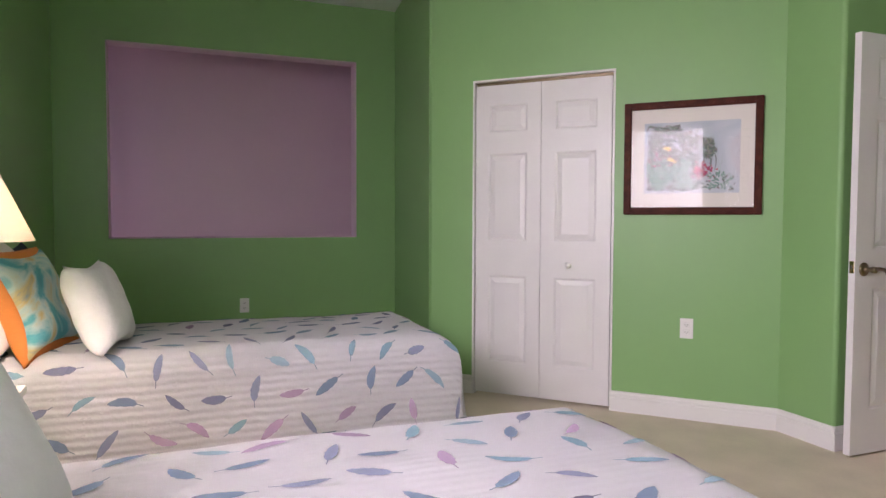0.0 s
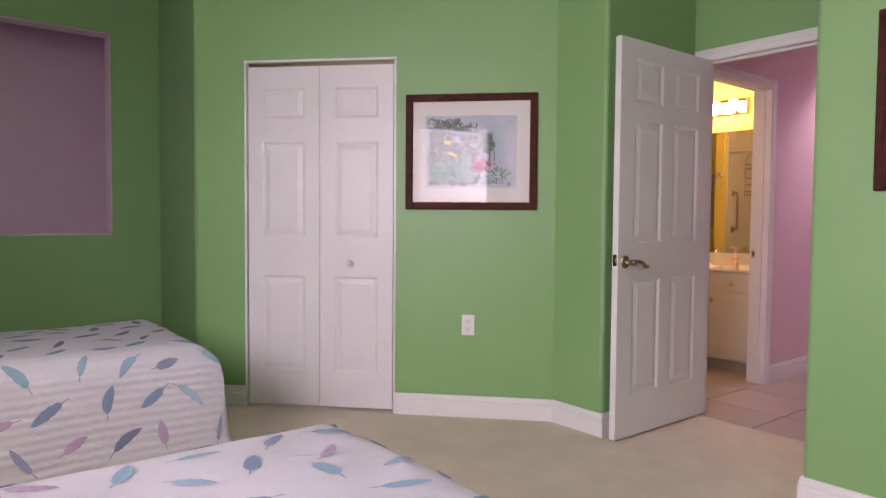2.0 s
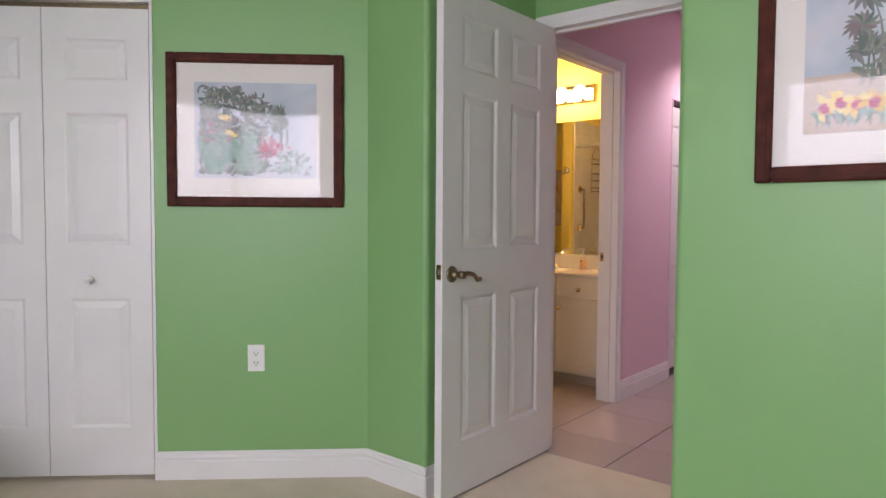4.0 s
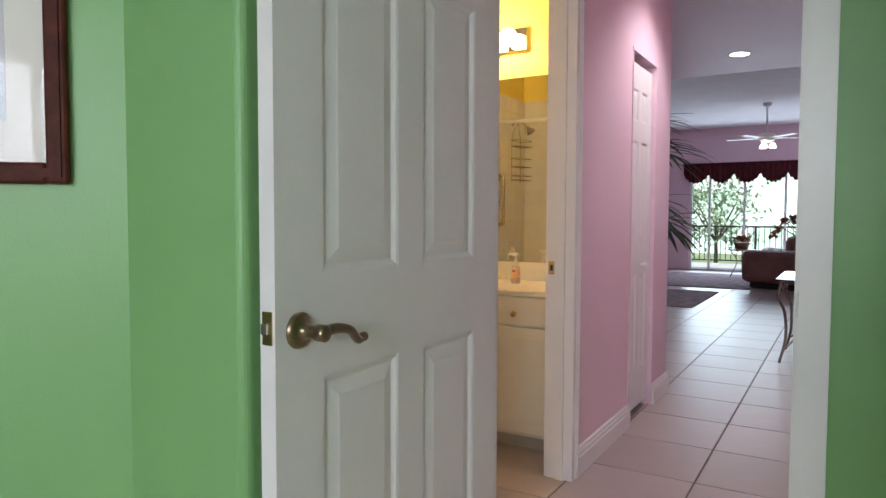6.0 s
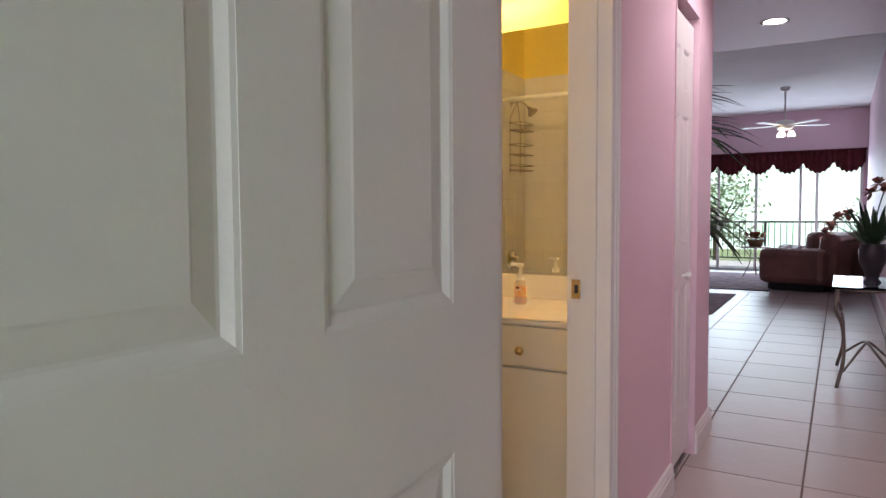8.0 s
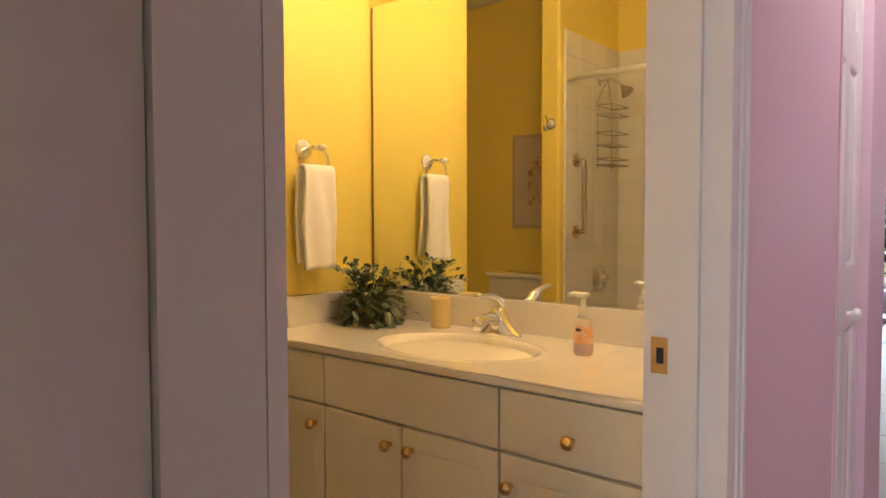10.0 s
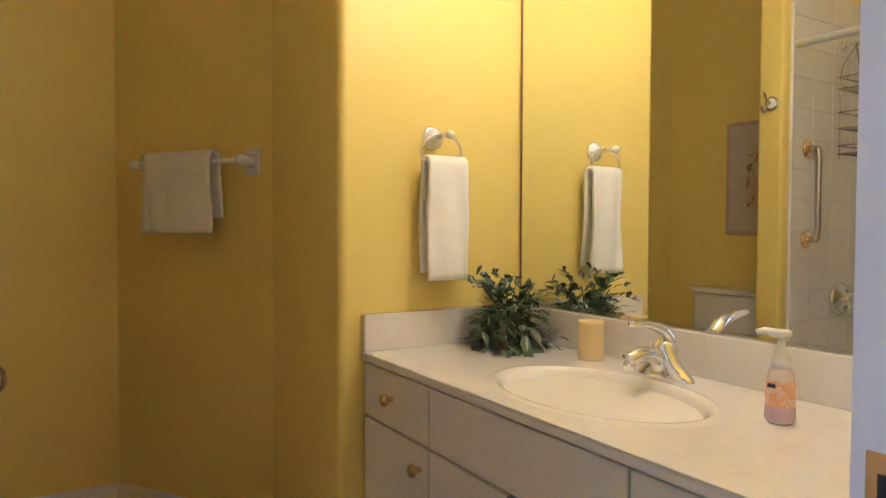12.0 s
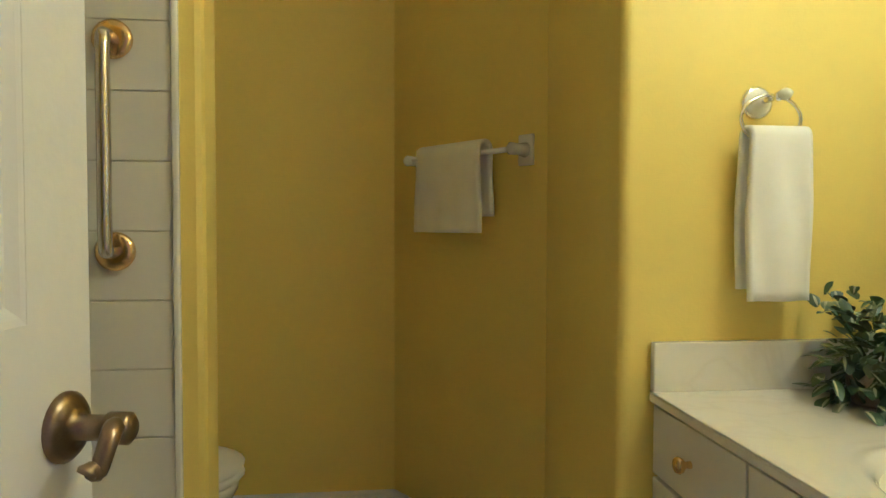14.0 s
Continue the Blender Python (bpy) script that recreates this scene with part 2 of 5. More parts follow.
def tube(points, r, seg=10, m=None, taper=None):
    """A round bar along points."""
    bm = bmesh.new()
    pts = [Vector(p) for p in points]
    rings = []
    up = Vector((0.31, 0.17, 0.93))
    for i, p in enumerate(pts):
        d = (pts[min(i + 1, len(pts) - 1)] - pts[max(i - 1, 0)]).normalized()
        a = d.cross(up)
        if a.length < 1e-3:
            a = d.cross(Vector((1, 0, 0)))
        a.normalize()
        b = d.cross(a).normalized()
        rr = r if taper is None else r * taper[i]
        rings.append([bm.verts.new(p + rr * (a * math.cos(2 * math.pi * k / seg) + b * math.sin(2 * math.pi * k / seg))) for k in range(seg)])
    for u, v in zip(rings, rings[1:]):
        for k in range(seg):
            bm.faces.new((u[k], u[(k + 1) % seg], v[(k + 1) % seg], v[k]))
    bm.faces.new(rings[0][::-1])
    bm.faces.new(rings[-1])
    if m is not None:
        bmesh.ops.transform(bm, matrix=m, verts=bm.verts[:])
    bmesh.ops.recalc_face_normals(bm, faces=bm.faces[:])
    for f in bm.faces:
        f.smooth = True
    return bm


def smooth_curve(points, n=8):
    """Catmull-Rom points through a few given ones."""
    p = [Vector(q) for q in points]
    p = [2 * p[0] - p[1]] + p + [2 * p[-1] - p[-2]]
    out = []
    for i in range(1, len(p) - 2):
        for k in range(n):
            t = k / n
            out.append(0.5 * (2 * p[i] + (p[i + 1] - p[i - 1]) * t + (2 * p[i - 1] - 5 * p[i] + 4 * p[i + 1] - p[i + 2]) * t * t + (3 * p[i] - p[i - 1] - 3 * p[i + 1] + p[i + 2]) * t ** 3))
    out.append(p[-2])
    return out


def mesh_from(name, bm, material):
    me = bpy.data.meshes.new(name)
    bm.to_mesh(me)
    bm.free()
    me.materials.append(material)
    return me


def part(name, bm, material, parent, label=""):
    ob = new(name, mesh_from(name, bm, material))
    ob.parent = parent
    if label:
        ob["label"] = label
    return ob


def single(name, bm, material, label, category, group="", kind="", m=None):
    ob = new(name, mesh_from(name, bm, material))
    if m is not None:
        ob.matrix_world = m
    return tagged(ob, label, category, group, kind)


def thing(name, label, category, m=None, group="", kind=""):
    ob = new(name)
    ob.empty_display_size = 0.05
    if m is not None:
        ob.matrix_world = m
    return tagged(ob, label, category, group, kind)


def seg_matrix(p0, p1):
    """Local x along p0-p1, local y to the left of it."""
    a = math.atan2(p1[1] - p0[1], p1[0] - p0[0])
    return Matrix.Translation((p0[0], p0[1], 0)) @ Matrix.Rotation(a, 4, "Z"), math.hypot(p1[0] - p0[0], p1[1] - p0[1])


def wall(name, p0, p1, top, material, label, openings=(), thick=0.055, ext=(0.0, 0.0)):
    """A skin of wall whose room lies to the left of p0-p1; openings are (from, to, bottom, top) along it."""
    m, ln = seg_matrix(p0, p1)
    bm = bmesh.new()
    cuts = sorted(openings)
    x = -ext[0]
    for a, b, z0, z1 in cuts:
        if a > x:
            add_box(bm, x, a, -thick, 0, 0, top)
        if z0 > 0:
            add_box(bm, a, b, -thick, 0, 0, z0)
        if z1 < top:
            add_box(bm, a, b, -thick, 0, z1, top)
        x = b
    add_box(bm, x, ln + ext[1], -thick, 0, 0, top)
    bmesh.ops.remove_doubles(bm, verts=bm.verts[:], dist=1e-5)
    seen = {}
    for f in bm.faces[:]:
        key = tuple(sorted(tuple(round(c, 4) for c in v.co) for v in f.verts))
        seen.setdefault(key, []).append(f)
    bmesh.ops.delete(bm, geom=[f for fs in seen.values() if len(fs) > 1 for f in fs], context="FACES")
    bmesh.ops.recalc_face_normals(bm, faces=bm.faces[:])
    return single(name, bm, material, label, "wall", kind="structure", m=m)


BASE_PROFILE = [(0, 0), (0.016, 0), (0.016, 0.078), (0.012, 0.085), (0.014, 0.096), (0.009, 0.104), (0.008, 0.114), (0.003, 0.121), (0, 0.121)]


def baseboard(p0, p1, label="white moulded baseboard", ext=(0.0, 0.0)):
    m, ln = seg_matrix(p0, p1)
    bm = bmesh.new()
    a = [bm.verts.new((-ext[0], y, z)) for y, z in BASE_PROFILE]
    b = [bm.verts.new((ln + ext[1], y, z)) for y, z in BASE_PROFILE]
    n = len(a)
    for i in range(n):
        bm.faces.new((a[i], b[i], b[(i + 1) % n], a[(i + 1) % n]))
    bm.faces.new(a[::-1])
    bm.faces.new(b)
    bmesh.ops.recalc_face_normals(bm, faces=bm.faces[:])
    return single("baseboard", bm, TRIM, label, "baseboard", kind="structure", m=m)


def casing(name, m, w, h, cw, label, material=None, face=0.018):
    """Moulded door casing round an opening w by h; local x along the wall, y out of it."""
    t = thing(name, label, "trim", m, kind="structure")

    def run(nm, x0, x1, z0, z1, horiz):
        bm = bmesh.new()
        if horiz:
            steps = ((0, 0.55, 0.011), (0.55, 0.8, 0.015), (0.8, 1, face))
            for a, b, d in steps:
                add_box(bm, x0 + cw * (1 - b), x1 - cw * (1 - b), 0, d, z0 + a * cw, z0 + b * cw)
        else:
            for a, b, d in ((0, 0.55, 0.011), (0.55, 0.8, 0.015), (0.8, 1, face)):
                if nm == "casing_left":
                    add_box(bm, x1 - b * cw, x1 - a * cw, 0, d, z0, z1 + a * cw)
                else:
                    add_box(bm, x0 + a * cw, x0 + b * cw, 0, d, z0, z1 + a * cw)
        bmesh.ops.recalc_face_normals(bm, faces=bm.faces[:])
        part(nm, bm, material or TRIM, t)

    run("casing_left", -cw, 0, 0, h, False)
    run("casing_right", w, w + cw, 0, h, False)
    run("casing_head", -cw, w + cw, h, h + cw, True)
    return t


def panel_bm(w, h, d=0.007):
    """A sunk panel with a raised field; lies in the xz plane, front at y=0 looking to -y."""
    bm = bmesh.new()
    e1, e2, e3 = 0.006, 0.016, 0.045
    rings = []
    for inset, y in ((0, 0), (e1, 0.001), (e2, d), (e2 + 0.004, d), (e3, 0.002), (e3 + 0.003, 0.001)):
        rings.append([bm.verts.new((x, y, z)) for x, z in ((inset, inset), (w - inset, inset), (w - inset, h - inset), (inset, h - inset))])
    for a, b in zip(rings, rings[1:]):
        for i in range(4):
            bm.faces.new((a[i], a[(i + 1) % 4], b[(i + 1) % 4], b[i]))
    bm.faces.new(rings[-1])
    bmesh.ops.recalc_face_normals(bm, faces=bm.faces[:])
    return bm


def panelled_leaf(parent, name, w, h, thick, cols, rows, material, z0=0.0, stile=0.11, mull=0.10, both=True):
    """Stiles and rails in one mesh, each panel a part; x from 0 to w, y from 0 (front) to thick."""
    bm = bmesh.new()
    n = len(cols)
    xs = cols
    edges = [0.0] + [v for c in xs for v in c] + [w]
    for i in range(0, len(edges), 2):
        add_box(bm, edges[i], edges[i + 1], 0, thick, z0, z0 + h)
    zs = [0.0] + [v for r in rows for v in r] + [h]
    for a, b in xs:
        for i in range(0, len(zs), 2):
            add_box(bm, a, b, 0, thick, z0 + zs[i], z0 + zs[i + 1])
        for c, d in rows:
            add_box(bm, a, b, 0.012, thick - 0.012, z0 + c, z0 + d)
    bmesh.ops.recalc_face_normals(bm, faces=bm.faces[:])
    leaf = part(name, bm, material, parent)
    for a, b in xs:
        for c, d in rows:
            p = part("panel", panel_bm(b - a, d - c), material, leaf)
            p.location = (a, 0.0005, z0 + c)
            if both:
                q = part("panel", panel_bm(b - a, d - c), material, leaf)
                q.matrix_basis = Matrix.Translation((b, thick - 0.0005, z0 + c)) @ Matrix.Rotation(math.pi, 4, "Z")
    return leaf


ROWS6 = [(0.213, 0.812), (1.0, 1.632), (1.716, 1.935)]


def outlet(m, label="white duplex electrical outlet on the wall"):
    t = thing("outlet", label, "outlet", m)
    part("plate", box(-0.036, 0.036, 0, 0.006, -0.058, 0.058, bevel=0.002), PLASTIC, t)
    for z in (-0.021, 0.021):
        r = part("receptacle", box(-0.017, 0.017, 0.006, 0.009, z - 0.014, z + 0.014, bevel=0.002), PLASTIC, t)
        bm = bmesh.new()
        for x in (-0.007, 0.007):
            add_box(bm, x - 0.0012, x + 0.0012, 0.009, 0.0095, z - 0.004, z + 0.006)
        add_box(bm, -0.003, 0.003, 0.009, 0.0095, z - 0.011, z - 0.007)
        part("slots", bm, DARK, r)
    return t


# ---- bedroom shell ----
BH = 2.94
A0, A1, A2, A3, A4 = (-1.0, -1.7), (2.825, -1.7), (2.825, 1.258), (3.69, 1.258), (3.69, 2.29)
RB = 0.022
A5, A6, A7, A8, A9 = (2.885, 2.29), (2.891, 2.633), (1.44, 4.175), (1.62, 5.567), (-1.0, 5.567)
GL = "matte green painted bedroom wall"
wall("wall_south", A0, A1, BH, GREEN, GL, thick=0.14, ext=(0.05, 0.05))
wall("wall_picture", A1, A2, BH, GREEN, "green painted wall with a rounded corner and a hung picture", ext=(0, -RB))
wall("wall_alcove_south", A2, A3, BH, GREEN, GL, ext=(-RB, 0.05))
DY0, DY1, DH = 1.44, 2.217, 2.045
wall("wall_door", A3, A4, BH, GREEN, "green painted wall around the bedroom doorway", [(DY0 - 0.019 - A3[1], DY1 + 0.019 - A3[1], 0, DH + 0.019)])
wall("wall_alcove_north", A4, A5, BH, GREEN, GL, ext=(0.05, -RB))
wall("wall_angle", A5, A6, BH, GREEN, GL, ext=(-RB, 0.0))
CW = math.hypot(A7[0] - A6[0], A7[1] - A6[1])
C0, C1, CH = 0.915, 1.805, 2.035
wall("wall_closet", A6, A7, BH, GREEN, "green painted wall around the closet opening", [(C0 - 0.013, C1 + 0.013, 0, CH + 0.013)], ext=(0.0, 0.0))
wall("wall_jog", A7, A8, BH, GREEN, GL, ext=(-0.075, 0.1))
NX0, NX1, NZ0, NZ1 = -0.634, 1.27, 1.0, 2.475
wall("wall_north", A8, A9, BH, GREEN, "green painted wall with a large open cutout", [(A8[0] - NX1 - 0.007, A8[0] - NX0 + 0.007, NZ0 - 0.007, NZ1 + 0.007)], thick=0.15)
WY0, WY1, WZ0, WZ1 = 0.0, 1.94, 1.15, 2.25
VY0, VY1 = -1.32, -0.33
wall("wall_west", A9, A0, BH, GREEN, "green painted wall with two blind covered windows", [(A9[1] - WY1, A9[1] - WY0, WZ0, WZ1), (A9[1] - VY1, A9[1] - VY0, WZ0, WZ1)], thick=0.14)


def bullnose(p, z1, r, a0, material, label):
    """Rounded drywall corner bead standing on the floor."""
    bm = bmesh.new()
    pts = [(0, 0)] + [(r * math.cos(radians(a0 + 90 * i / 6)), r * math.sin(radians(a0 + 90 * i / 6))) for i in range(7)]
    lo = [bm.verts.new((x, y, 0)) for x, y in pts]
    hi = [bm.verts.new((x, y, z1)) for x, y in pts]
    n = len(pts)
    for i in range(n):
        bm.faces.new((lo[i], lo[(i + 1) % n], hi[(i + 1) % n], hi[i]))
    bm.faces.new(lo[::-1])
    bm.faces.new(hi)
    bmesh.ops.recalc_face_normals(bm, faces=bm.faces[:])
    return single("corner_bead", bm, material, label, "corner", kind="structure", m=Matrix.Translation((p[0], p[1], 0)))


def slab(name, pts, z0, z1, material, label, category):
    bm = bmesh.new()
    lo = [bm.verts.new((x, y, z0)) for x, y in pts]
    hi = [bm.verts.new((x, y, z1)) for x, y in pts]
    n = len(pts)
    for i in range(n):
        bm.faces.new((lo[i], lo[(i + 1) % n], hi[(i + 1) % n], hi[i]))
    bm.faces.new(lo[::-1])
    bm.faces.new(hi)
    bmesh.ops.recalc_face_normals(bm, faces=bm.faces[:])
    return single(name, bm, material, label, category, kind="structure")


bullnose((A2[0] + RB, A2[1] - RB), BH, RB, 90, GREEN, "rounded green wall corner")
bullnose((A5[0] + RB, A5[1] + RB), BH, RB, 180, GREEN, "rounded green wall corner")
slab("floor_bedroom", [A0, A1, A2, (3.655, 1.258), (3.655, 2.29), A5, A6, A7, A8, A9], -0.05, 0.0, CARPET, "beige cut pile carpet", "floor")
slab("ceiling_bedroom", [(-1.2, -1.9), (3.0, -1.9), (3.0, 1.2), (3.74, 1.2), (3.74, 2.33), (2.93, 2.33), (2.93, 2.68), (1.5, 4.2), (1.7, 5.72), (-1.2, 5.72)], BH, BH + 0.05, CEIL, "white textured ceiling", "ceiling")
baseboard(A1, A2)
baseboard(A2, A3)
baseboard(A3, (A3[0], DY0 - 0.065))
baseboard(A4, A5, ext=(0, 0.012))
baseboard(A5, A6, ext=(0.012, 0))
m_c, _ = seg_matrix(A6, A7)
cdir = ((A7[0] - A6[0]) / CW, (A7[1] - A6[1]) / CW)
baseboard(A6, (A6[0] + cdir[0] * (C0 - 0.004), A6[1] + cdir[1] * (C0 - 0.004)))
baseboard((A6[0] + cdir[0] * (C1 + 0.004), A6[1] + cdir[1] * (C1 + 0.004)), A7, ext=(0, 0.012))
baseboard(A7, A8, ext=(0.012, 0))
baseboard(A8, A9)
baseboard(A9, A0)
baseboard(A0, A1)

# closet behind the bifold doors
cm = m_c @ Matrix.Translation((C0, 0, 0))
jb = bmesh.new()
for x0, x1, z0, z1 in ((-0.012, 0.0, 0, CH + 0.012), (C1 - C0, C1 - C0 + 0.012, 0, CH + 0.012), (0, C1 - C0, CH, CH + 0.012)):
    add_box(jb, x0, x1, -0.14, 0.004, z0, z1)
single("closet_jamb", jb, TRIM, "white painted closet jamb", "trim", kind="structure", m=cm)
single("closet_track", box(0.004, C1 - C0 - 0.004, -0.055, -0.025, CH - 0.022, CH - 0.002), BRONZE, "thin dark metal track over the closet doors", "track", kind="structure", m=cm)
single("wall_closet_back", box(-0.3, C1 - C0 + 0.3, -0.75, -0.7, 0, 2.4), CEIL, "plain closet wall", "wall", kind="structure", m=cm)
bif = thing("bifold_door", "closed white bifold closet door with raised panels", "door", cm)
LW = (C1 - C0 - 0.012) / 2
for i in range(2):
    # front looks into the room, so the leaf is turned about
    leaf = panelled_leaf(bif, "leaf", LW - 0.003, 1.995, 0.032, [(0.085, LW - 0.088)], [(0.205, 0.775), (0.995, 1.56), (1.69, 1.875)], DOOR, z0=0.0, both=False)
    leaf.matrix_basis = Matrix.Translation((0.006 + LW * (i + 1), -0.012, 0.016)) @ Matrix.Rotation(math.pi, 4, "Z")
knob = part("knob", lathe([(0.008, 0), (0.008, 0.012), (0.017, 0.018), (0.0185, 0.027), (0.014, 0.035), (0.0, 0.037)], 20, cap=False), PLASTIC, bif, "round white knob")
knob.matrix_basis = Matrix.Translation((0.006 + LW * 0.5 + 0.035, -0.012, 0.868)) @ Matrix.Rotation(-math.pi / 2, 4, "X")
single("closet_floor", box(0.0, C1 - C0, -0.7, 0.0, -0.04, -0.002), CARPET, "beige carpet inside the closet", "floor", kind="structure", m=cm)

# ---- bedroom doorway and six panel door ----
jd = bmesh.new()
for y0, y1, z0, z1 in ((DY0 - 0.018, DY0, 0, DH + 0.018), (DY1, DY1 + 0.018, 0, DH + 0.018), (DY0, DY1, DH, DH + 0.018)):
    add_box(jd, 3.69, 3.76, y0, y1, z0, z1)
for y0, y1, z0, z1 in ((DY0, DY0 + 0.011, 0, DH), (DY1 - 0.011, DY1, 0, DH), (DY0, DY1, DH - 0.011, DH)):
    add_box(jd, 3.731, 3.757, y0, y1, z0, z1)
jamb1 = single("door_jamb", jd, TRIM, "white painted bedroom door jamb", "jamb", kind="structure")
part("strike_plate", box(3.698, 3.726, DY0, DY0 + 0.002, 0.90, 0.957), STEEL, jamb1, "small metal strike plate")
casing("door_casing_bedroom", Matrix.Translation((3.69, DY1 + 0.0, 0)) @ Matrix.Rotation(-math.pi / 2, 4, "Z") @ Matrix.Scale(-1, 4, (0, 1, 0)), DY1 - DY0, DH, 0.062, "white moulded casing round the bedroom doorway")
casing("door_casing_hall", Matrix.Translation((3.76, DY0, 0)) @ Matrix.Rotation(math.pi / 2, 4, "Z") @ Matrix.Scale(-1, 4, (0, 1, 0)), DY1 - DY0, DH, 0.062, "white moulded casing on the hall side")


def lever_handle(parent, m, material, flip=1, reach=1.0):
    """Rose, neck and curved lever."""
    h = part("handle", lathe([(0.033, 0), (0.033, 0.004), (0.028, 0.009), (0.020, 0.012), (0.012, 0.014), (0.012, 0.04), (0.015, 0.043), (0.015, 0.062), (0.010, 0.066), (0, 0.066)], 28, cap=False), material, parent, "antique brass lever handle")
    h.matrix_basis = m
    pts = smooth_curve([(0, 0, 0.052), (flip * reach * 0.035, 0.004, 0.055), (flip * reach * 0.07, -0.004, 0.058), (flip * reach * 0.098, -0.026, 0.055), (flip * reach * 0.115, -0.022, 0.052), (flip * reach * 0.122, -0.026, 0.05)], 6)
    n = len(pts)
    part("lever", tube(pts, 0.0085, 12, taper=[1.2 - 0.45 * i / n + (0.25 if i > n - 6 else 0) for i in range(n)]), material, h)
    return h


DW = 0.836
door = thing("bedroom_door", "white six panel bedroom door standing wide open", "door", Matrix.Translation((3.69, 2.179, 0.012)) @ Matrix.Rotation(math.pi + radians(0.0), 4, "Z") @ Matrix.Scale(-1, 4, (0, 1, 0)))
leaf = panelled_leaf(door, "leaf", DW, 2.03, 0.035, [(0.13, 0.372), (0.472, 0.715)], ROWS6, DOOR)
hm = Matrix.Translation((DW - 0.058, 0.0, 0.905)) @ Matrix.Rotation(math.pi / 2, 4, "X")
lever_handle(door, hm, BRONZE, -1)
part("latch_plate", box(DW - 0.0005, DW + 0.0015, 0.006, 0.029, 0.886, 0.944), BRASS, door, "brass latch plate")
part("latch_bolt", box(DW, DW + 0.010, 0.011, 0.024, 0.906, 0.924), STEEL, door)
for z in (0.2, 1.0, 1.8):
    hg = part("hinge", box(-0.0008, 0.0005, 0.004, 0.030, z, z + 0.09), TRIM, door, "white painted hinge")

# ---- hall and living room shell ----
HH = 2.6
BX0, BX1, BHT = 3.949, 4.70, 2.03
YB = 2.438
HX0, HX1 = 5.575, 6.06
ML = "mauve painted hall wall"
wall("wall_hall_north", (6.46, 2.33), (3.76, 2.33), HH, MAUVE, ML, [(6.46 - HX1 - 0.013, 6.46 - HX0 + 0.013, 0, 2.001), (6.46 - BX1 - 0.019, 6.46 - BX0 + 0.030, 0, BHT + 0.019)], ext=(-RB, 0.06))
wall("wall_hall_west", (3.76, 2.33), (3.76, 1.37), HH, MAUVE, ML, [(2.33 - DY1 - 0.019, 2.33 - DY0 + 0.019, 0, DH + 0.019)])
wall("wall_hall_south", (3.76, 1.37), (16.8, 1.37), 3.0, MAUVE, "long mauve painted wall of hall and living room", ext=(0.06, 0))
wall("wall_living_west", (6.46, 6.5), (6.46, 2.33), 3.0, MAUVE, ML, ext=(0, -RB))
bullnose((6.46 - RB, 2.33 + RB), HH, RB, 270, MAUVE, "rounded mauve wall corner")
wall("wall_living_north", (16.8, 6.5), (6.46, 6.5), 3.0, MAUVE, ML)
wall("wall_living_east", (16.8, 1.37), (16.8, 6.5), 3.0, MAUVE, "mauve wall around the sliding glass doors", [(0.06, 2.83, 0, 2.12)], thick=0.12)
slab("ceiling_hall", [(3.6, 1.3), (9.6, 1.3), (9.6, 6.6), (6.40, 6.6), (6.40, 2.45), (3.6, 2.45)], HH, 3.02, MAUVE, "lowered mauve hall ceiling", "ceiling")
slab("ceiling_living", [(9.6, 1.3), (16.9, 1.3), (16.9, 6.6), (9.6, 6.6)], 2.93, 3.05, CEIL, "white living room ceiling", "ceiling")
baseboard((HX0 - 0.002, 2.33), (BX1 + 0.07, 2.33))
baseboard((6.46, 2.33), (HX1 + 0.014, 2.33), ext=(0.012, 0))
baseboard((6.46, 6.5), (6.46, 2.33), ext=(0, 0.012))
baseboard((3.76, 1.37), (16.8, 1.37))
single("corner_trim", box(3.779, BX0 - 0.097, 2.318, 2.3295, 0, BHT + 0.06), TRIM, "white trim filling the corner between the doorways", "trim", kind="structure")
jh = bmesh.new()
for x0, x1 in ((HX0 - 0.012, HX0), (HX1, HX1 + 0.012)):
    add_box(jh, x0, x1, 2.326, 2.46, 0, 2.0)
add_box(jh, HX0, HX1, 2.326, 2.46, 1.985, 2.0)
single("hall_closet_jamb", jh, MAUVE, "mauve painted hall closet jamb", "jamb", kind="structure")
hd = thing("hall_closet_door", "closed white panelled hall closet door", "door", Matrix.Translation((HX0 + 0.006, 2.352, 0.045)))
HW = HX1 - HX0 - 0.012
panelled_leaf(hd, "leaf", HW, 1.90, 0.032, [(0.075, HW / 2 - 0.03), (HW / 2 + 0.03, HW - 0.075)], [(0.19, 0.76), (0.93, 1.49), (1.59, 1.77)], DOOR, both=False)
kb = part("knob", lathe([(0.008, 0), (0.008, 0.012), (0.017, 0.018), (0.0185, 0.027), (0.014, 0.035), (0.0, 0.037)], 20, cap=False), PLASTIC, hd, "round white knob")
kb.matrix_basis = Matrix.Translation((HW * 0.62, 0, 0.80)) @ Matrix.Rotation(math.pi / 2, 4, "X")
# black sheet added so the gaps round the closet door look unlit
single("hall_closet_shade_sheet", box(HX0 - 0.1, HX1 + 0.1, 2.47, 2.5, 0, 2.2), DARK, "black sheet standing for shade inside the hall closet", "wall", kind="structure")

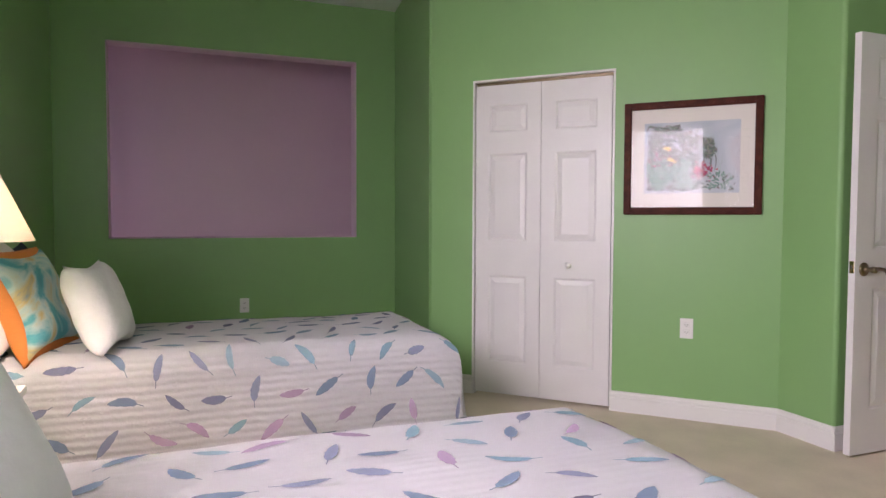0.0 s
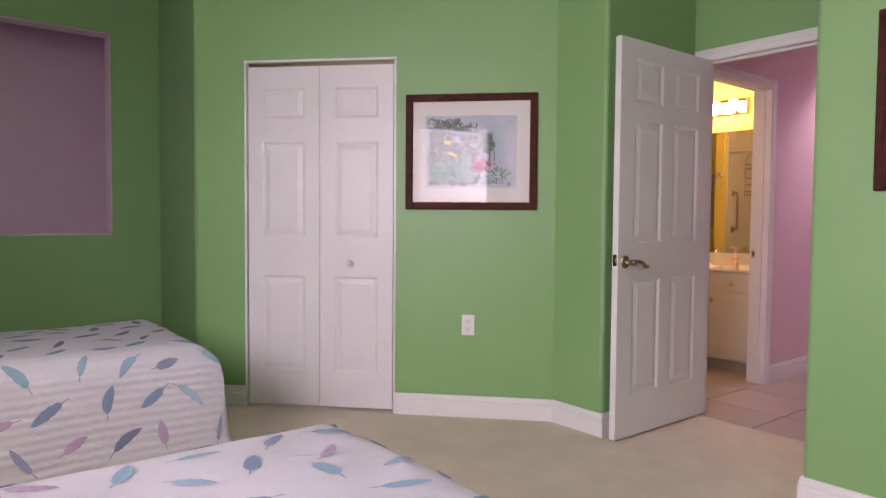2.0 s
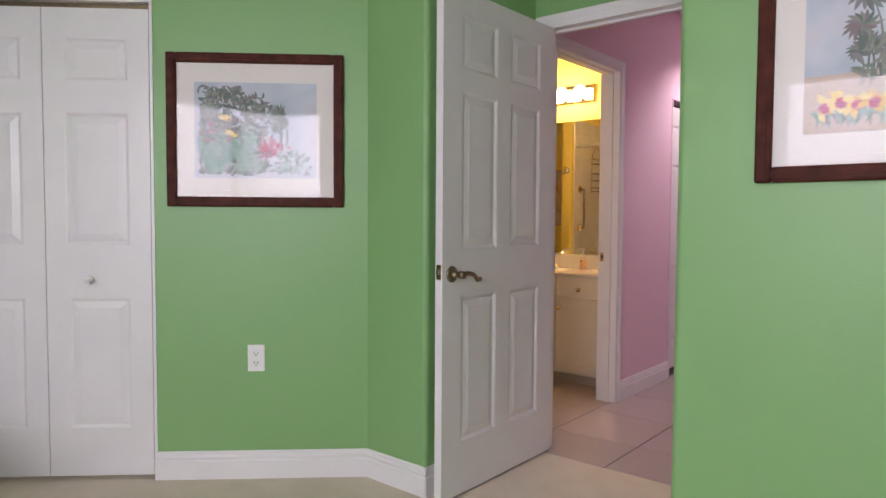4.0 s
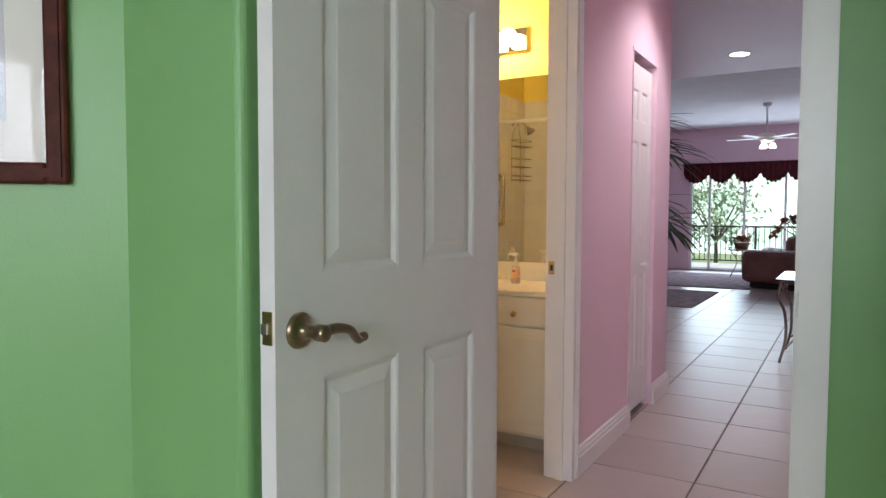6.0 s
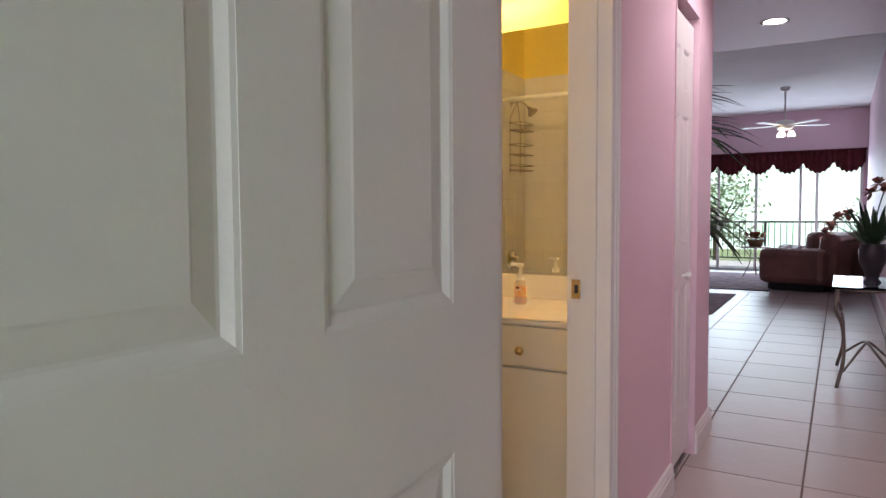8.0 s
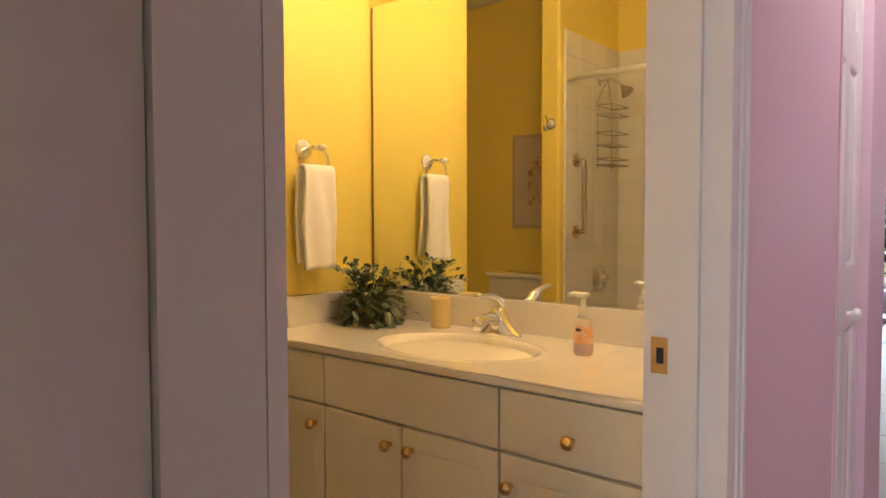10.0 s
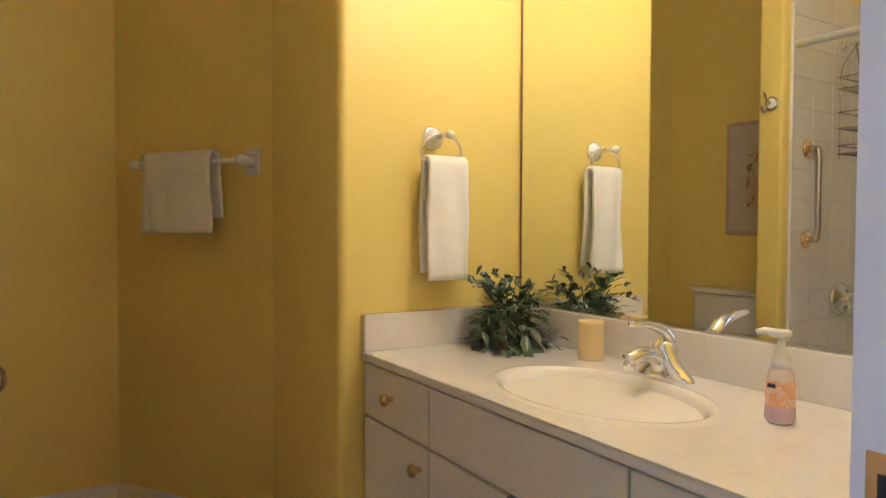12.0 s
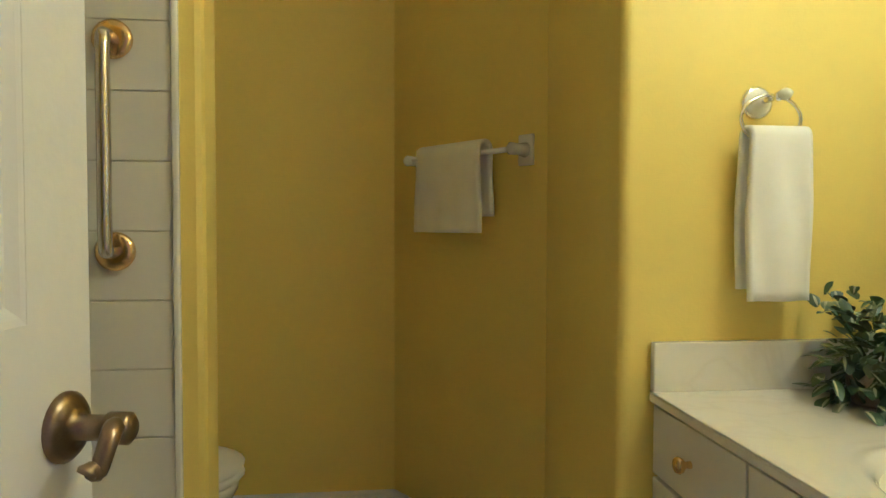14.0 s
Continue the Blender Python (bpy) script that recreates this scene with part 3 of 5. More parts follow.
# ---- bathroom shell ----
TH = 2.6
B0, B1, B2, B3, B4, B5, B6 = (3.34, YB), (5.44, YB), (5.44, 3.80), (4.846, 3.80), (4.846, 4.36), (4.442, 4.975), (3.34, 4.975)
YL = "warm yellow painted bathroom wall"
wall("wall_bath_south", B0, B1, TH, YELLOW, YL, [(BX0 - 0.030 - B0[0], BX1 + 0.019 - B0[0], 0, BHT + 0.019)], ext=(0.05, 0.05))
wall("wall_bath_east", B1, B2, TH, YELLOW, YL, ext=(0, 0.05))
wall("wall_bath_side", B2, B3, TH, YELLOW, "yellow painted wall beside the vanity with a rounded end", ext=(0, -RB))
wall("wall_bath_return", B3, B4, TH, YELLOW, YL, ext=(-RB, 0))
bullnose((B3[0] + RB, B3[1] + RB), TH, RB, 180, YELLOW, "rounded yellow wall corner")
wall("wall_bath_angle", B4, B5, TH, YELLOW, "yellow painted angled wall behind the towel bar", ext=(0.0, 0.03))
wall("wall_bath_north", B5, B6, TH, YELLOW, YL, ext=(0.0, 0.05))
wall("wall_bath_west", B6, B0, TH, YELLOW, YL)
single("wall_wing", box(3.34, 4.04, 3.82, 3.935, 0, TH, bevel=0.015), YELLOW, "yellow wing wall at the end of the bathtub", "wall", kind="structure")
slab("ceiling_bath", [(3.28, 2.4), (5.5, 2.4), (5.5, 3.86), (4.9, 3.86), (4.9, 4.4), (4.5, 5.03), (3.28, 5.03)], TH, TH + 0.05, CEIL, "white bathroom ceiling", "ceiling")
baseboard(B3, B4, ext=(0.012, 0))
baseboard(B4, B5)
baseboard(B5, B6)
jb2 = bmesh.new()
for x0, x1, y0, z0, z1 in ((BX0 - 0.0295, BX0, 2.362, 0, BHT + 0.018), (BX1, BX1 + 0.018, 2.33, 0, BHT + 0.018), (BX0, BX1, 2.33, BHT, BHT + 0.018)):
    add_box(jb2, x0, x1, y0, YB, z0, z1)
for x0, x1, z0, z1 in ((BX0, BX0 + 0.011, 0, BHT), (BX1 - 0.011, BX1, 0, BHT), (BX0, BX1, BHT - 0.011, BHT)):
    add_box(jb2, x0, x1, 2.36, 2.392, z0, z1)
add_box(jb2, BX0 - 0.0335, BX0 - 0.0285, 2.3185, 2.3618, 0, BHT)
jam2 = single("door_jamb_bath", jb2, TRIM, "white painted bathroom door jamb", "jamb", kind="structure")
pl = part("strike_plate", box(BX1 - 0.002, BX1 - 0.0002, 2.408, 2.434, 0.874, 0.930, bevel=0.0006), BRASS, jam2, "brass strike plate")
part("strike_hole", box(BX1 - 0.0026, BX1 - 0.001, 2.414, 2.425, 0.890, 0.914), DARK, pl)
casing("door_casing_bath", Matrix.Translation((BX0 - 0.034, 2.33, 0)) @ Matrix.Scale(-1, 4, (0, 1, 0)), BX1 - BX0 + 0.034, BHT, 0.062, "white moulded casing round the bathroom doorway")
casing("door_casing_bath_inner", Matrix.Translation((BX1 + 0.006, YB, 0)) @ Matrix.Rotation(math.pi, 4, "Z") @ Matrix.Scale(-1, 4, (0, 1, 0)), BX1 - BX0 + 0.012, BHT + 0.006, 0.055, "white casing on the bathroom side")
BDW = 0.76
bdoor = thing("bathroom_door", "white panelled bathroom door standing open", "door", Matrix.Translation((3.942, 2.455, 0.012)) @ Matrix.Rotation(radians(80.0), 4, "Z"))
panelled_leaf(bdoor, "leaf", BDW, 2.01, 0.035, [(0.09, 0.335), (BDW - 0.335, BDW - 0.09)], ROWS6, DOOR)
lever_handle(bdoor, Matrix.Translation((BDW - 0.042, 0.0, 0.898)) @ Matrix.Rotation(math.pi / 2, 4, "X"), BRONZE, -1, 0.4)


# ---- beds ----
def bed(label, yc, width, x0, x1, top, seed):
    rnd = random.Random(seed)
    t = thing("bed", label, "bed", Matrix.Translation((0, yc, 0)), group="twin beds")
    drop, rad = 0.53, 0.11
    hw = width / 2

    def bend(u, lim):
        """Cloth coordinate past the flat top to (outward, down)."""
        d = abs(u) - (lim - rad)
        if d <= 0:
            return abs(u), 0.0
        arc = rad * math.pi / 2
        if d < arc:
            return lim - rad + rad * math.sin(d / rad), rad * (1 - math.cos(d / rad))
        k = d - arc
        return lim + 0.07 * (k / drop) ** 1.3, rad + k

    def surf(s, u):
        """s along the bed from the head, u across it, in metres of cloth."""
        lx = x1 - x0
        px, dx = (s, 0.0) if s < lx - rad - 0.001 else bend(s, lx)
        py, dy = bend(u, hw)
        down = (dx ** 3 + dy ** 3) ** (1 / 3)
        flare = min(dx, dy)
        fold = 0.012 * math.sin(s * 9 + seed) * min(1, dy / 0.3) + 0.014 * math.sin(u * 11 + seed * 2) * min(1, dx / 0.3)
        x = x0 + px + fold * (dx > 0) + 0.14 * flare
        y = math.copysign(py + 0.12 * flare + (fold if dy > 0 else 0), u)
        z = top - down
        z += 0.012 * (noise.noise(Vector((s * 2.3, u * 2.3, seed))) + 0.5 * noise.noise(Vector((s * 6, u * 6, seed)))) * (1 if down < 0.05 else 0.3)
        z += 0.018 * math.cos(u / hw * 1.3) - 0.018
        return Vector((x, y, max(z, 0.02 + 0.01 * math.sin(s * 7 + u * 5))))

    lx = x1 - x0
    S = lx + drop - 0.04
    U = hw + drop - 0.04
    ns, nu = 110, 96
    bm = bmesh.new()
    uvl = bm.loops.layers.uv.new("cloth")
    grid = [[bm.verts.new(surf(S * i / ns, -U + 2 * U * j / nu)) for j in range(nu + 1)] for i in range(ns + 1)]
    for i in range(ns):
        for j in range(nu):
            f = bm.faces.new((grid[i][j], grid[i + 1][j], grid[i + 1][j + 1], grid[i][j + 1]))
            f.smooth = True
            for lp, (a, b) in zip(f.loops, ((i, j), (i + 1, j), (i + 1, j + 1), (i, j + 1))):
                lp[uvl].uv = (S * a / ns, -U + 2 * U * b / nu)
    bmesh.ops.solidify(bm, geom=bm.faces[:], thickness=0.008)
    bmesh.ops.recalc_face_normals(bm, faces=bm.faces[:])
    quilt = part("quilt", bm, QUILT, t, "white channel quilted coverlet with printed feathers")
    # printed feathers follow the cloth
    bm = bmesh.new()

    def feather(cs, cu, ang, ln, wd, curve):
        n = 11
        rows = []
        for i in range(n + 1):
            k = i / n
            w = wd * (math.sin(math.pi * min(1.0, (k - 0.14) / 0.86 * 0.93 + 0.05)) ** 0.7) * (0.9 + 0.1 * math.sin(k * 31 + cs * 9)) if k > 0.2 else 0.0014
            if k > 0.99:
                w = 0.001
            row = []
            for side in (-1, 0, 1):
                a, b = (k - 0.5) * ln, side * w + curve * math.sin(k * math.pi) * ln
                s = cs + a * math.cos(ang) - b * math.sin(ang)
                u = cu + a * math.sin(ang) + b * math.cos(ang)
                p = surf(min(max(s, 0.02), S), u)
                e = 0.004
                du = surf(s, u + e) - p
                ds = surf(s + e, u) - p
                nn = ds.cross(du)
                nn = nn.normalized() if nn.length > 1e-9 else Vector((0, 0, 1))
                row.append(bm.verts.new(p + nn * 0.0028))
            rows.append(row)
        for r0, r1 in zip(rows, rows[1:]):
            for q in range(2):
                bm.faces.new((r0[q], r1[q], r1[q + 1], r0[q + 1]))

    pitch_s, pitch_u = 0.165, 0.14
    k = 0
    for a in range(int(S / pitch_s)):
        for b in range(int(2 * U / pitch_u)):
            s = (a + 0.5 + (0.5 if b % 2 else 0) + rnd.uniform(-0.18, 0.18)) * pitch_s
            u = -U + (b + 0.5 + rnd.uniform(-0.15, 0.15)) * pitch_u
            if s > S - 0.08 or abs(u) > U - 0.06:
                continue
            if s > lx and abs(u) > hw:
                continue
            feather(s, u, rnd.choice((0.3, -0.5, 0.9, 2.2, 2.9, 1.4, 3.6)) + rnd.uniform(-0.35, 0.35), rnd.uniform(0.11, 0.155), rnd.uniform(0.014, 0.022), rnd.uniform(-0.10, 0.10))
            k += 1
    fe = part("feather_print", bm, FEATHER, t, "watercolour feathers in blue, teal and pink")
    fe["kind"] = "stuff"
    part("mattress", box(x0 + 0.01, x1 - 0.06, -hw + 0.04, hw - 0.04, 0.30, top - 0.05, bevel=0.04), PILLOWMAT, t)
    part("bed_base", box(x0 + 0.01, x1 - 0.08, -hw + 0.05, hw - 0.05, 0.0, 0.30, bevel=0.01), mat("bed_base_fabric", (0.4, 0.38, 0.36), 0.9), t)
    return t, surf


bed("twin bed made with a white feather print quilt", 3.38, 0.94, -0.92, 1.10, 0.605, 3)
bed("twin bed made with a white feather print quilt beside the window", 1.25, 1.0, -0.92, 1.015, 0.595, 8)


def cushion_bm(w, h, d, pinch=0.12, n=22, lump=0.006, seed=1):
    bm = bmesh.new()
    sides = []
    for sgn in (1, -1):
        g = []
        for i in range(n + 1):
            row = []
            for j in range(n + 1):
                a, b = -1 + 2 * i / n, -1 + 2 * j / n
                e = max(0.0, (1 - a ** 4) * (1 - b ** 4))
                x = a * w / 2 * (1 - pinch * (1 - (b * b)) * abs(a) * 0.5)
                y = b * h / 2 * (1 - pinch * (1 - (a * a)) * abs(b) * 0.5)
                z = sgn * d / 2 * e ** 0.55
                z += lump * noise.noise(Vector((a * 3, b * 3, seed + sgn))) * e
                row.append((x, y, z))
            g.append(row)
        sides.append(g)
    f_v = [[bm.verts.new(p) for p in row] for row in sides[0]]
    b_v = [[f_v[i][j] if i in (0, n) or j in (0, n) else bm.verts.new(sides[1][i][j]) for j in range(n + 1)] for i in range(n + 1)]
    for i in range(n):
        for j in range(n):
            for q in ((f_v[i][j], f_v[i + 1][j], f_v[i + 1][j + 1], f_v[i][j + 1]), (b_v[i][j], b_v[i][j + 1], b_v[i + 1][j + 1], b_v[i + 1][j])):
                try:
                    bm.faces.new(q).smooth = True
                except ValueError:
                    pass
    bmesh.ops.recalc_face_normals(bm, faces=bm.faces[:])
    return bm


ART = ramp_mat("abstract_cushion_print", [(0.25, (0.05, 0.20, 0.28)), (0.42, (0.10, 0.42, 0.48)), (0.52, (0.55, 0.66, 0.62)), (0.6, (0.62, 0.50, 0.22)), (0.72, (0.08, 0.26, 0.42))], 4.0)
ORANGE = mat("orange_cushion_cloth", (0.75, 0.24, 0.05), 0.85)
NAVY = mat("navy_cushion_cloth", (0.02, 0.03, 0.06), 0.85, var=0.3)
PINKW = mat("blush_pillow_cotton", (0.82, 0.74, 0.72), 0.9, var=0.04, bump=0.4, bump_scale=60)


def cushion(name, label, w, h, d, material, loc, rx, rz, ry=0, seed=1, group="bed cushions"):
    ob = single(name, cushion_bm(w, h, d, pinch=0.3, seed=seed), material, label, "cushion", group=group, m=Matrix.Translation(loc) @ Matrix.Rotation(radians(rz), 4, "Z") @ Matrix.Rotation(radians(ry), 4, "Y") @ Matrix.Rotation(radians(rx), 4, "X"))
    return ob


cushion("pillow", "white cable textured pillow leaning on the bed", 0.42, 0.40, 0.17, PILLOWMAT, (-0.47, 3.12, 0.775), 70, 78, seed=2)
art = cushion("cushion", "blue and teal abstract cushion with orange edging", 0.46, 0.46, 0.14, ART, (-0.72, 3.18, 0.80), 66, 72, seed=3)
rim = cushion_bm(0.50, 0.50, 0.11, seed=3)
part("orange_back", rim, ORANGE, art, "orange cushion edge").location = (0, 0, -0.02)
cushion("cushion", "dark navy cushion behind the others", 0.44, 0.44, 0.14, NAVY, (-0.84, 3.52, 0.82), 76, 84, seed=4)
cushion("pillow", "white bed pillow against the wall", 0.62, 0.46, 0.18, PINKW, (-0.86, 3.22, 0.82), 78, 90, seed=5)
cushion("pillow", "white textured pillow on the nearer bed", 0.52, 0.50, 0.22, PILLOWMAT, (-0.53, 1.11, 0.79), 62, 74, seed=6)
cushion("pillow", "white bed pillow against the headboard wall", 0.62, 0.46, 0.18, PILLOWMAT, (-0.83, 1.2, 0.80), 76, 90, seed=7)

# table lamp on a nightstand between the beds
ns = thing("nightstand", "small white wooden nightstand between the beds", "nightstand", Matrix.Translation((-0.815, 2.3, 0)))
part("body", box(-0.16, 0.16, -0.2, 0.2, 0.08, 0.56, bevel=0.004), TRIM, ns)
part("top", box(-0.18, 0.18, -0.22, 0.22, 0.56, 0.59, bevel=0.006), TRIM, ns)
part("base", box(-0.14, 0.14, -0.18, 0.18, 0.0, 0.08), TRIM, ns)
lamp = thing("table_lamp", "table lamp with a cream cone shade", "lamp", Matrix.Translation((-0.75, 2.3, 0.59)))
part("base", lathe([(0.07, 0), (0.07, 0.02), (0.03, 0.04), (0.05, 0.12), (0.065, 0.2), (0.04, 0.3), (0.015, 0.36), (0.015, 0.52)], 24), CERAMIC, lamp)
part("shade", lathe([(0.186, 0.49), (0.075, 0.74), (0.073, 0.74), (0.184, 0.49)], 36, cap=False), SHADE, lamp, "cream fabric cone shade")
bulb("table_lamp_bulb", (-0.75, 2.3, 1.2), 36.0, (1.0, 0.87, 0.72), 0.07)

# ---- pictures ----
def leaf_shape(bm, c, ang, ln, wd, z):
    n = 6
    rows = []
    for i in range(n + 1):
        k = i / n
        w = wd * math.sin(math.pi * k) ** 0.8 + 0.0004
        x0, y0 = k * ln, 0.12 * ln * math.sin(k * 3)
        row = []
        for s in (-1, 1):
            a, b = x0, y0 + s * w
            row.append(bm.verts.new((c[0] + a * math.cos(ang) - b * math.sin(ang), z, c[1] + a * math.sin(ang) + b * math.cos(ang))))
        rows.append(row)
    for r0, r1 in zip(rows, rows[1:]):
        bm.faces.new((r0[0], r1[0], r1[1], r0[1]))


LEAFPRINT = island_mat("printed_leaf_colours", [(0.16, 0.20, 0.16), (0.24, 0.29, 0.24), (0.30, 0.28, 0.30), (0.20, 0.20, 0.20), (0.34, 0.33, 0.28), (0.15, 0.21, 0.19), (0.30, 0.22, 0.24)], 0.8)
BROADPRINT = island_mat("printed_broad_leaf_colours", [(0.22, 0.36, 0.30), (0.30, 0.42, 0.36), (0.18, 0.32, 0.28), (0.34, 0.44, 0.40)], 0.8)
FLOWERPRINT = island_mat("printed_flower_colours", [(0.75, 0.58, 0.16), (0.78, 0.66, 0.30), (0.70, 0.46, 0.12)], 0.8)
REDPRINT = island_mat("printed_blossom_colours", [(0.50, 0.07, 0.12), (0.46, 0.12, 0.26), (0.58, 0.12, 0.14)], 0.8)
SKYPRINT = ramp_mat("printed_sky_wash", [(0.3, (0.42, 0.50, 0.56)), (0.55, (0.60, 0.62, 0.66)), (0.75, (0.66, 0.58, 0.60))], 2.5)


def picture(label, m, w, h, style):
    """Local x along the wall, y out of it, z up; origin at the middle."""
    t = thing("framed_picture", label, "picture", m, group="tropical prints")
    fw = 0.042
    for nm, x0, x1, z0, z1 in (("frame_side", -w / 2, -w / 2 + fw, -h / 2, h / 2), ("frame_side", w / 2 - fw, w / 2, -h / 2, h / 2), ("frame_rail", -w / 2 + fw, w / 2 - fw, -h / 2, -h / 2 + fw), ("frame_rail", -w / 2 + fw, w / 2 - fw, h / 2 - fw, h / 2)):
        bm = box(x0, x1, 0, 0.024, z0, z1, bevel=0.006)
        if nm == "frame_side":
            add_box(bm, x0 + 0.012, x1 - 0.012, 0.024, 0.028, z0 + 0.012, z1 - 0.012)
        else:
            add_box(bm, x0 - 0.012, x1 + 0.012, 0.024, 0.028, z0 + 0.012, z1 - 0.012)
        part(nm, bm, FRAMEWOOD, t)
    part("mat_board", box(-w / 2 + fw, w / 2 - fw, 0.002, 0.008, -h / 2 + fw, h / 2 - fw), MATBOARD, t)
    pw, ph = w - 2 * fw - 0.145, h - 2 * fw - 0.16
    pr = part("print", box(-pw / 2, pw / 2, 0.008, 0.009, -ph / 2, ph / 2), SKYPRINT, t, "pale sky of a tropical print")
    rnd = random.Random(style)
    lv, bl, fl, rd = bmesh.new(), bmesh.new(), bmesh.new(), bmesh.new()
    count = [0]

    def stroke(bm, u, v, an, ln, wd):
        """One brush leaf at u across from the viewer's left and v up from the bottom, kept inside the print."""
        ang = math.pi - an
        cx, cz = pw / 2 - u * pw, -ph / 2 + v * ph
        ex, ez = cx + ln * math.cos(ang), cz + ln * math.sin(ang)
        if max(abs(cx), abs(ex)) < pw / 2 - 0.012 and max(abs(cz), abs(ez)) < ph / 2 - 0.012:
            count[0] += 1
            leaf_shape(bm, (cx, cz), ang, ln, wd, 0.0094 + 0.0000018 * count[0])

    def palm_tree(u, v0, v1, sz):
        stroke(lv, u, v0, math.pi / 2 + 0.06, (v1 - v0) * ph, 0.0022)
        for q in range(16):
            stroke(lv, u - 0.01, v1, q * 0.393 + 0.1, sz * rnd.uniform(0.75, 1.1), sz * 0.11)

    if style == 1:
        for q in range(900):
            u, v = rnd.uniform(0.03, 0.62), rnd.uniform(0.03, 0.98)
            if u > 0.42 + 0.2 * math.sin(min(1.0, (1 - v) * 3.2) * 1.57) or (v > 0.85 and u > 0.4):
                continue
            stroke(lv, u, v, rnd.uniform(0, 6.28), rnd.uniform(0.016, 0.042), rnd.uniform(0.003, 0.007))
        for q in range(70):
            stroke(bl, rnd.uniform(0.02, 0.5), rnd.uniform(0.02, 0.38), rnd.uniform(0.5, 2.6), rnd.uniform(0.05, 0.085), rnd.uniform(0.009, 0.015))
        for u, v in ((0.25, 0.60), (0.29, 0.44)):
            for q in range(7):
                stroke(fl, u, v, 0.2 + 0.4 * q, rnd.uniform(0.022, 0.038), 0.005)
        for q in range(90):
            a, b = rnd.gauss(0, 1), rnd.gauss(0, 1)
            stroke(rd, 0.62 + 0.055 * a, 0.33 + 0.06 * b, rnd.uniform(0, 6.28), 0.014, 0.004)
        for q in range(60):
            stroke(rd if q % 4 == 0 else lv, rnd.uniform(0.05, 0.3), rnd.uniform(0.4, 0.62), rnd.uniform(0, 6.28), 0.016, 0.004)
        for u, v, sz in ((0.69, 0.68, 0.042), (0.69, 0.54, 0.034), (0.74, 0.6, 0.025)):
            palm_tree(u, 0.3, v, sz)
        for q in range(60):
            stroke(bl if q % 3 else lv, rnd.uniform(0.66, 0.95), rnd.uniform(0.03, 0.26), rnd.uniform(0, 3.1), rnd.uniform(0.012, 0.03), 0.004)
    else:
        part("printed_sand", box(-pw / 2 + 0.001, pw / 2 - 0.001, 0.009, 0.00925, -ph / 2 + 0.001, -ph * 0.13), mat("printed_sand_wash", (0.58, 0.47, 0.38), 0.8), pr)
        for u, v, sz in ((0.30, 0.86, 0.06), (0.26, 0.66, 0.045), (0.29, 0.55, 0.032), (0.25, 0.5, 0.028)):
            palm_tree(u, 0.28, v, sz)
        for q in range(150):
            stroke(lv, rnd.uniform(0.24, 0.97), rnd.uniform(0.3, 0.55), rnd.uniform(0.2, 2.9), rnd.uniform(0.02, 0.05), rnd.uniform(0.003, 0.007))
        for u, v, an, ln in ((0.36, 0.36, 0.45, 0.15), (0.4, 0.5, 0.35, 0.14), (0.55, 0.3, 0.6, 0.16), (0.5, 0.55, 0.5, 0.12), (0.66, 0.45, 1.0, 0.15), (0.7, 0.3, 0.3, 0.12), (0.9, 0.4, 1.9, 0.17), (0.95, 0.3, 2.4, 0.13), (0.62, 0.62, 0.9, 0.11)):
            stroke(bl, u, v, an, ln, 0.021)
        for q in range(170):
            stroke(bl if q % 2 else lv, rnd.uniform(0.06, 0.97), rnd.uniform(0.03, 0.12), rnd.uniform(0.9, 2.3), rnd.uniform(0.025, 0.05), 0.0028)
        for q in range(12):
            u, v = 0.09 + 0.073 * q, 0.15 + 0.07 * rnd.random()
            for k in range(7):
                stroke(fl, u, v, k * 0.9 + rnd.random(), rnd.uniform(0.026, 0.042), 0.008)
            for k in range(8):
                stroke(rd, u + 0.01, v - 0.01, k * 0.8, 0.015, 0.006)
        for q in range(40):
            stroke(rd, 0.66 + rnd.gauss(0, 0.05), 0.78 + rnd.gauss(0, 0.07), rnd.uniform(0, 6.28), 0.016, 0.005)
    part("printed_leaves", lv, LEAFPRINT, pr)["kind"] = "stuff"
    part("printed_broad_leaves", bl, BROADPRINT, pr)["kind"] = "stuff"
    part("printed_flowers", fl, FLOWERPRINT, pr)["kind"] = "stuff"
    part("printed_blossoms", rd, REDPRINT, pr)["kind"] = "stuff"
    g = part("glass", box(-w / 2 + fw, w / 2 - fw, 0.0145, 0.0165, -h / 2 + fw, h / 2 - fw), PICTUREGLASS, t, "reflective picture glass")
    g.visible_shadow = False
    return t


def wall_pose(p0, p1, along, z, off=0.001):
    m, _ = seg_matrix(p0, p1)
    return m @ Matrix.Translation((along, off, z))


picture("framed tropical garden print behind glass", wall_pose(A6, A7, 0.474, 1.506), 0.742, 0.648, 1)
picture("framed tropical print of palms and flowers behind glass", wall_pose(A1, A2, A2[1] - A1[1] - 0.222 - 0.365, 1.562), 0.73, 0.645, 2)
outlet(wall_pose(A6, A7, 0.48, 0.528))
outlet(wall_pose(A8, A9, A8[0] - 0.342, 0.447))

# bedroom windows with horizontal blinds


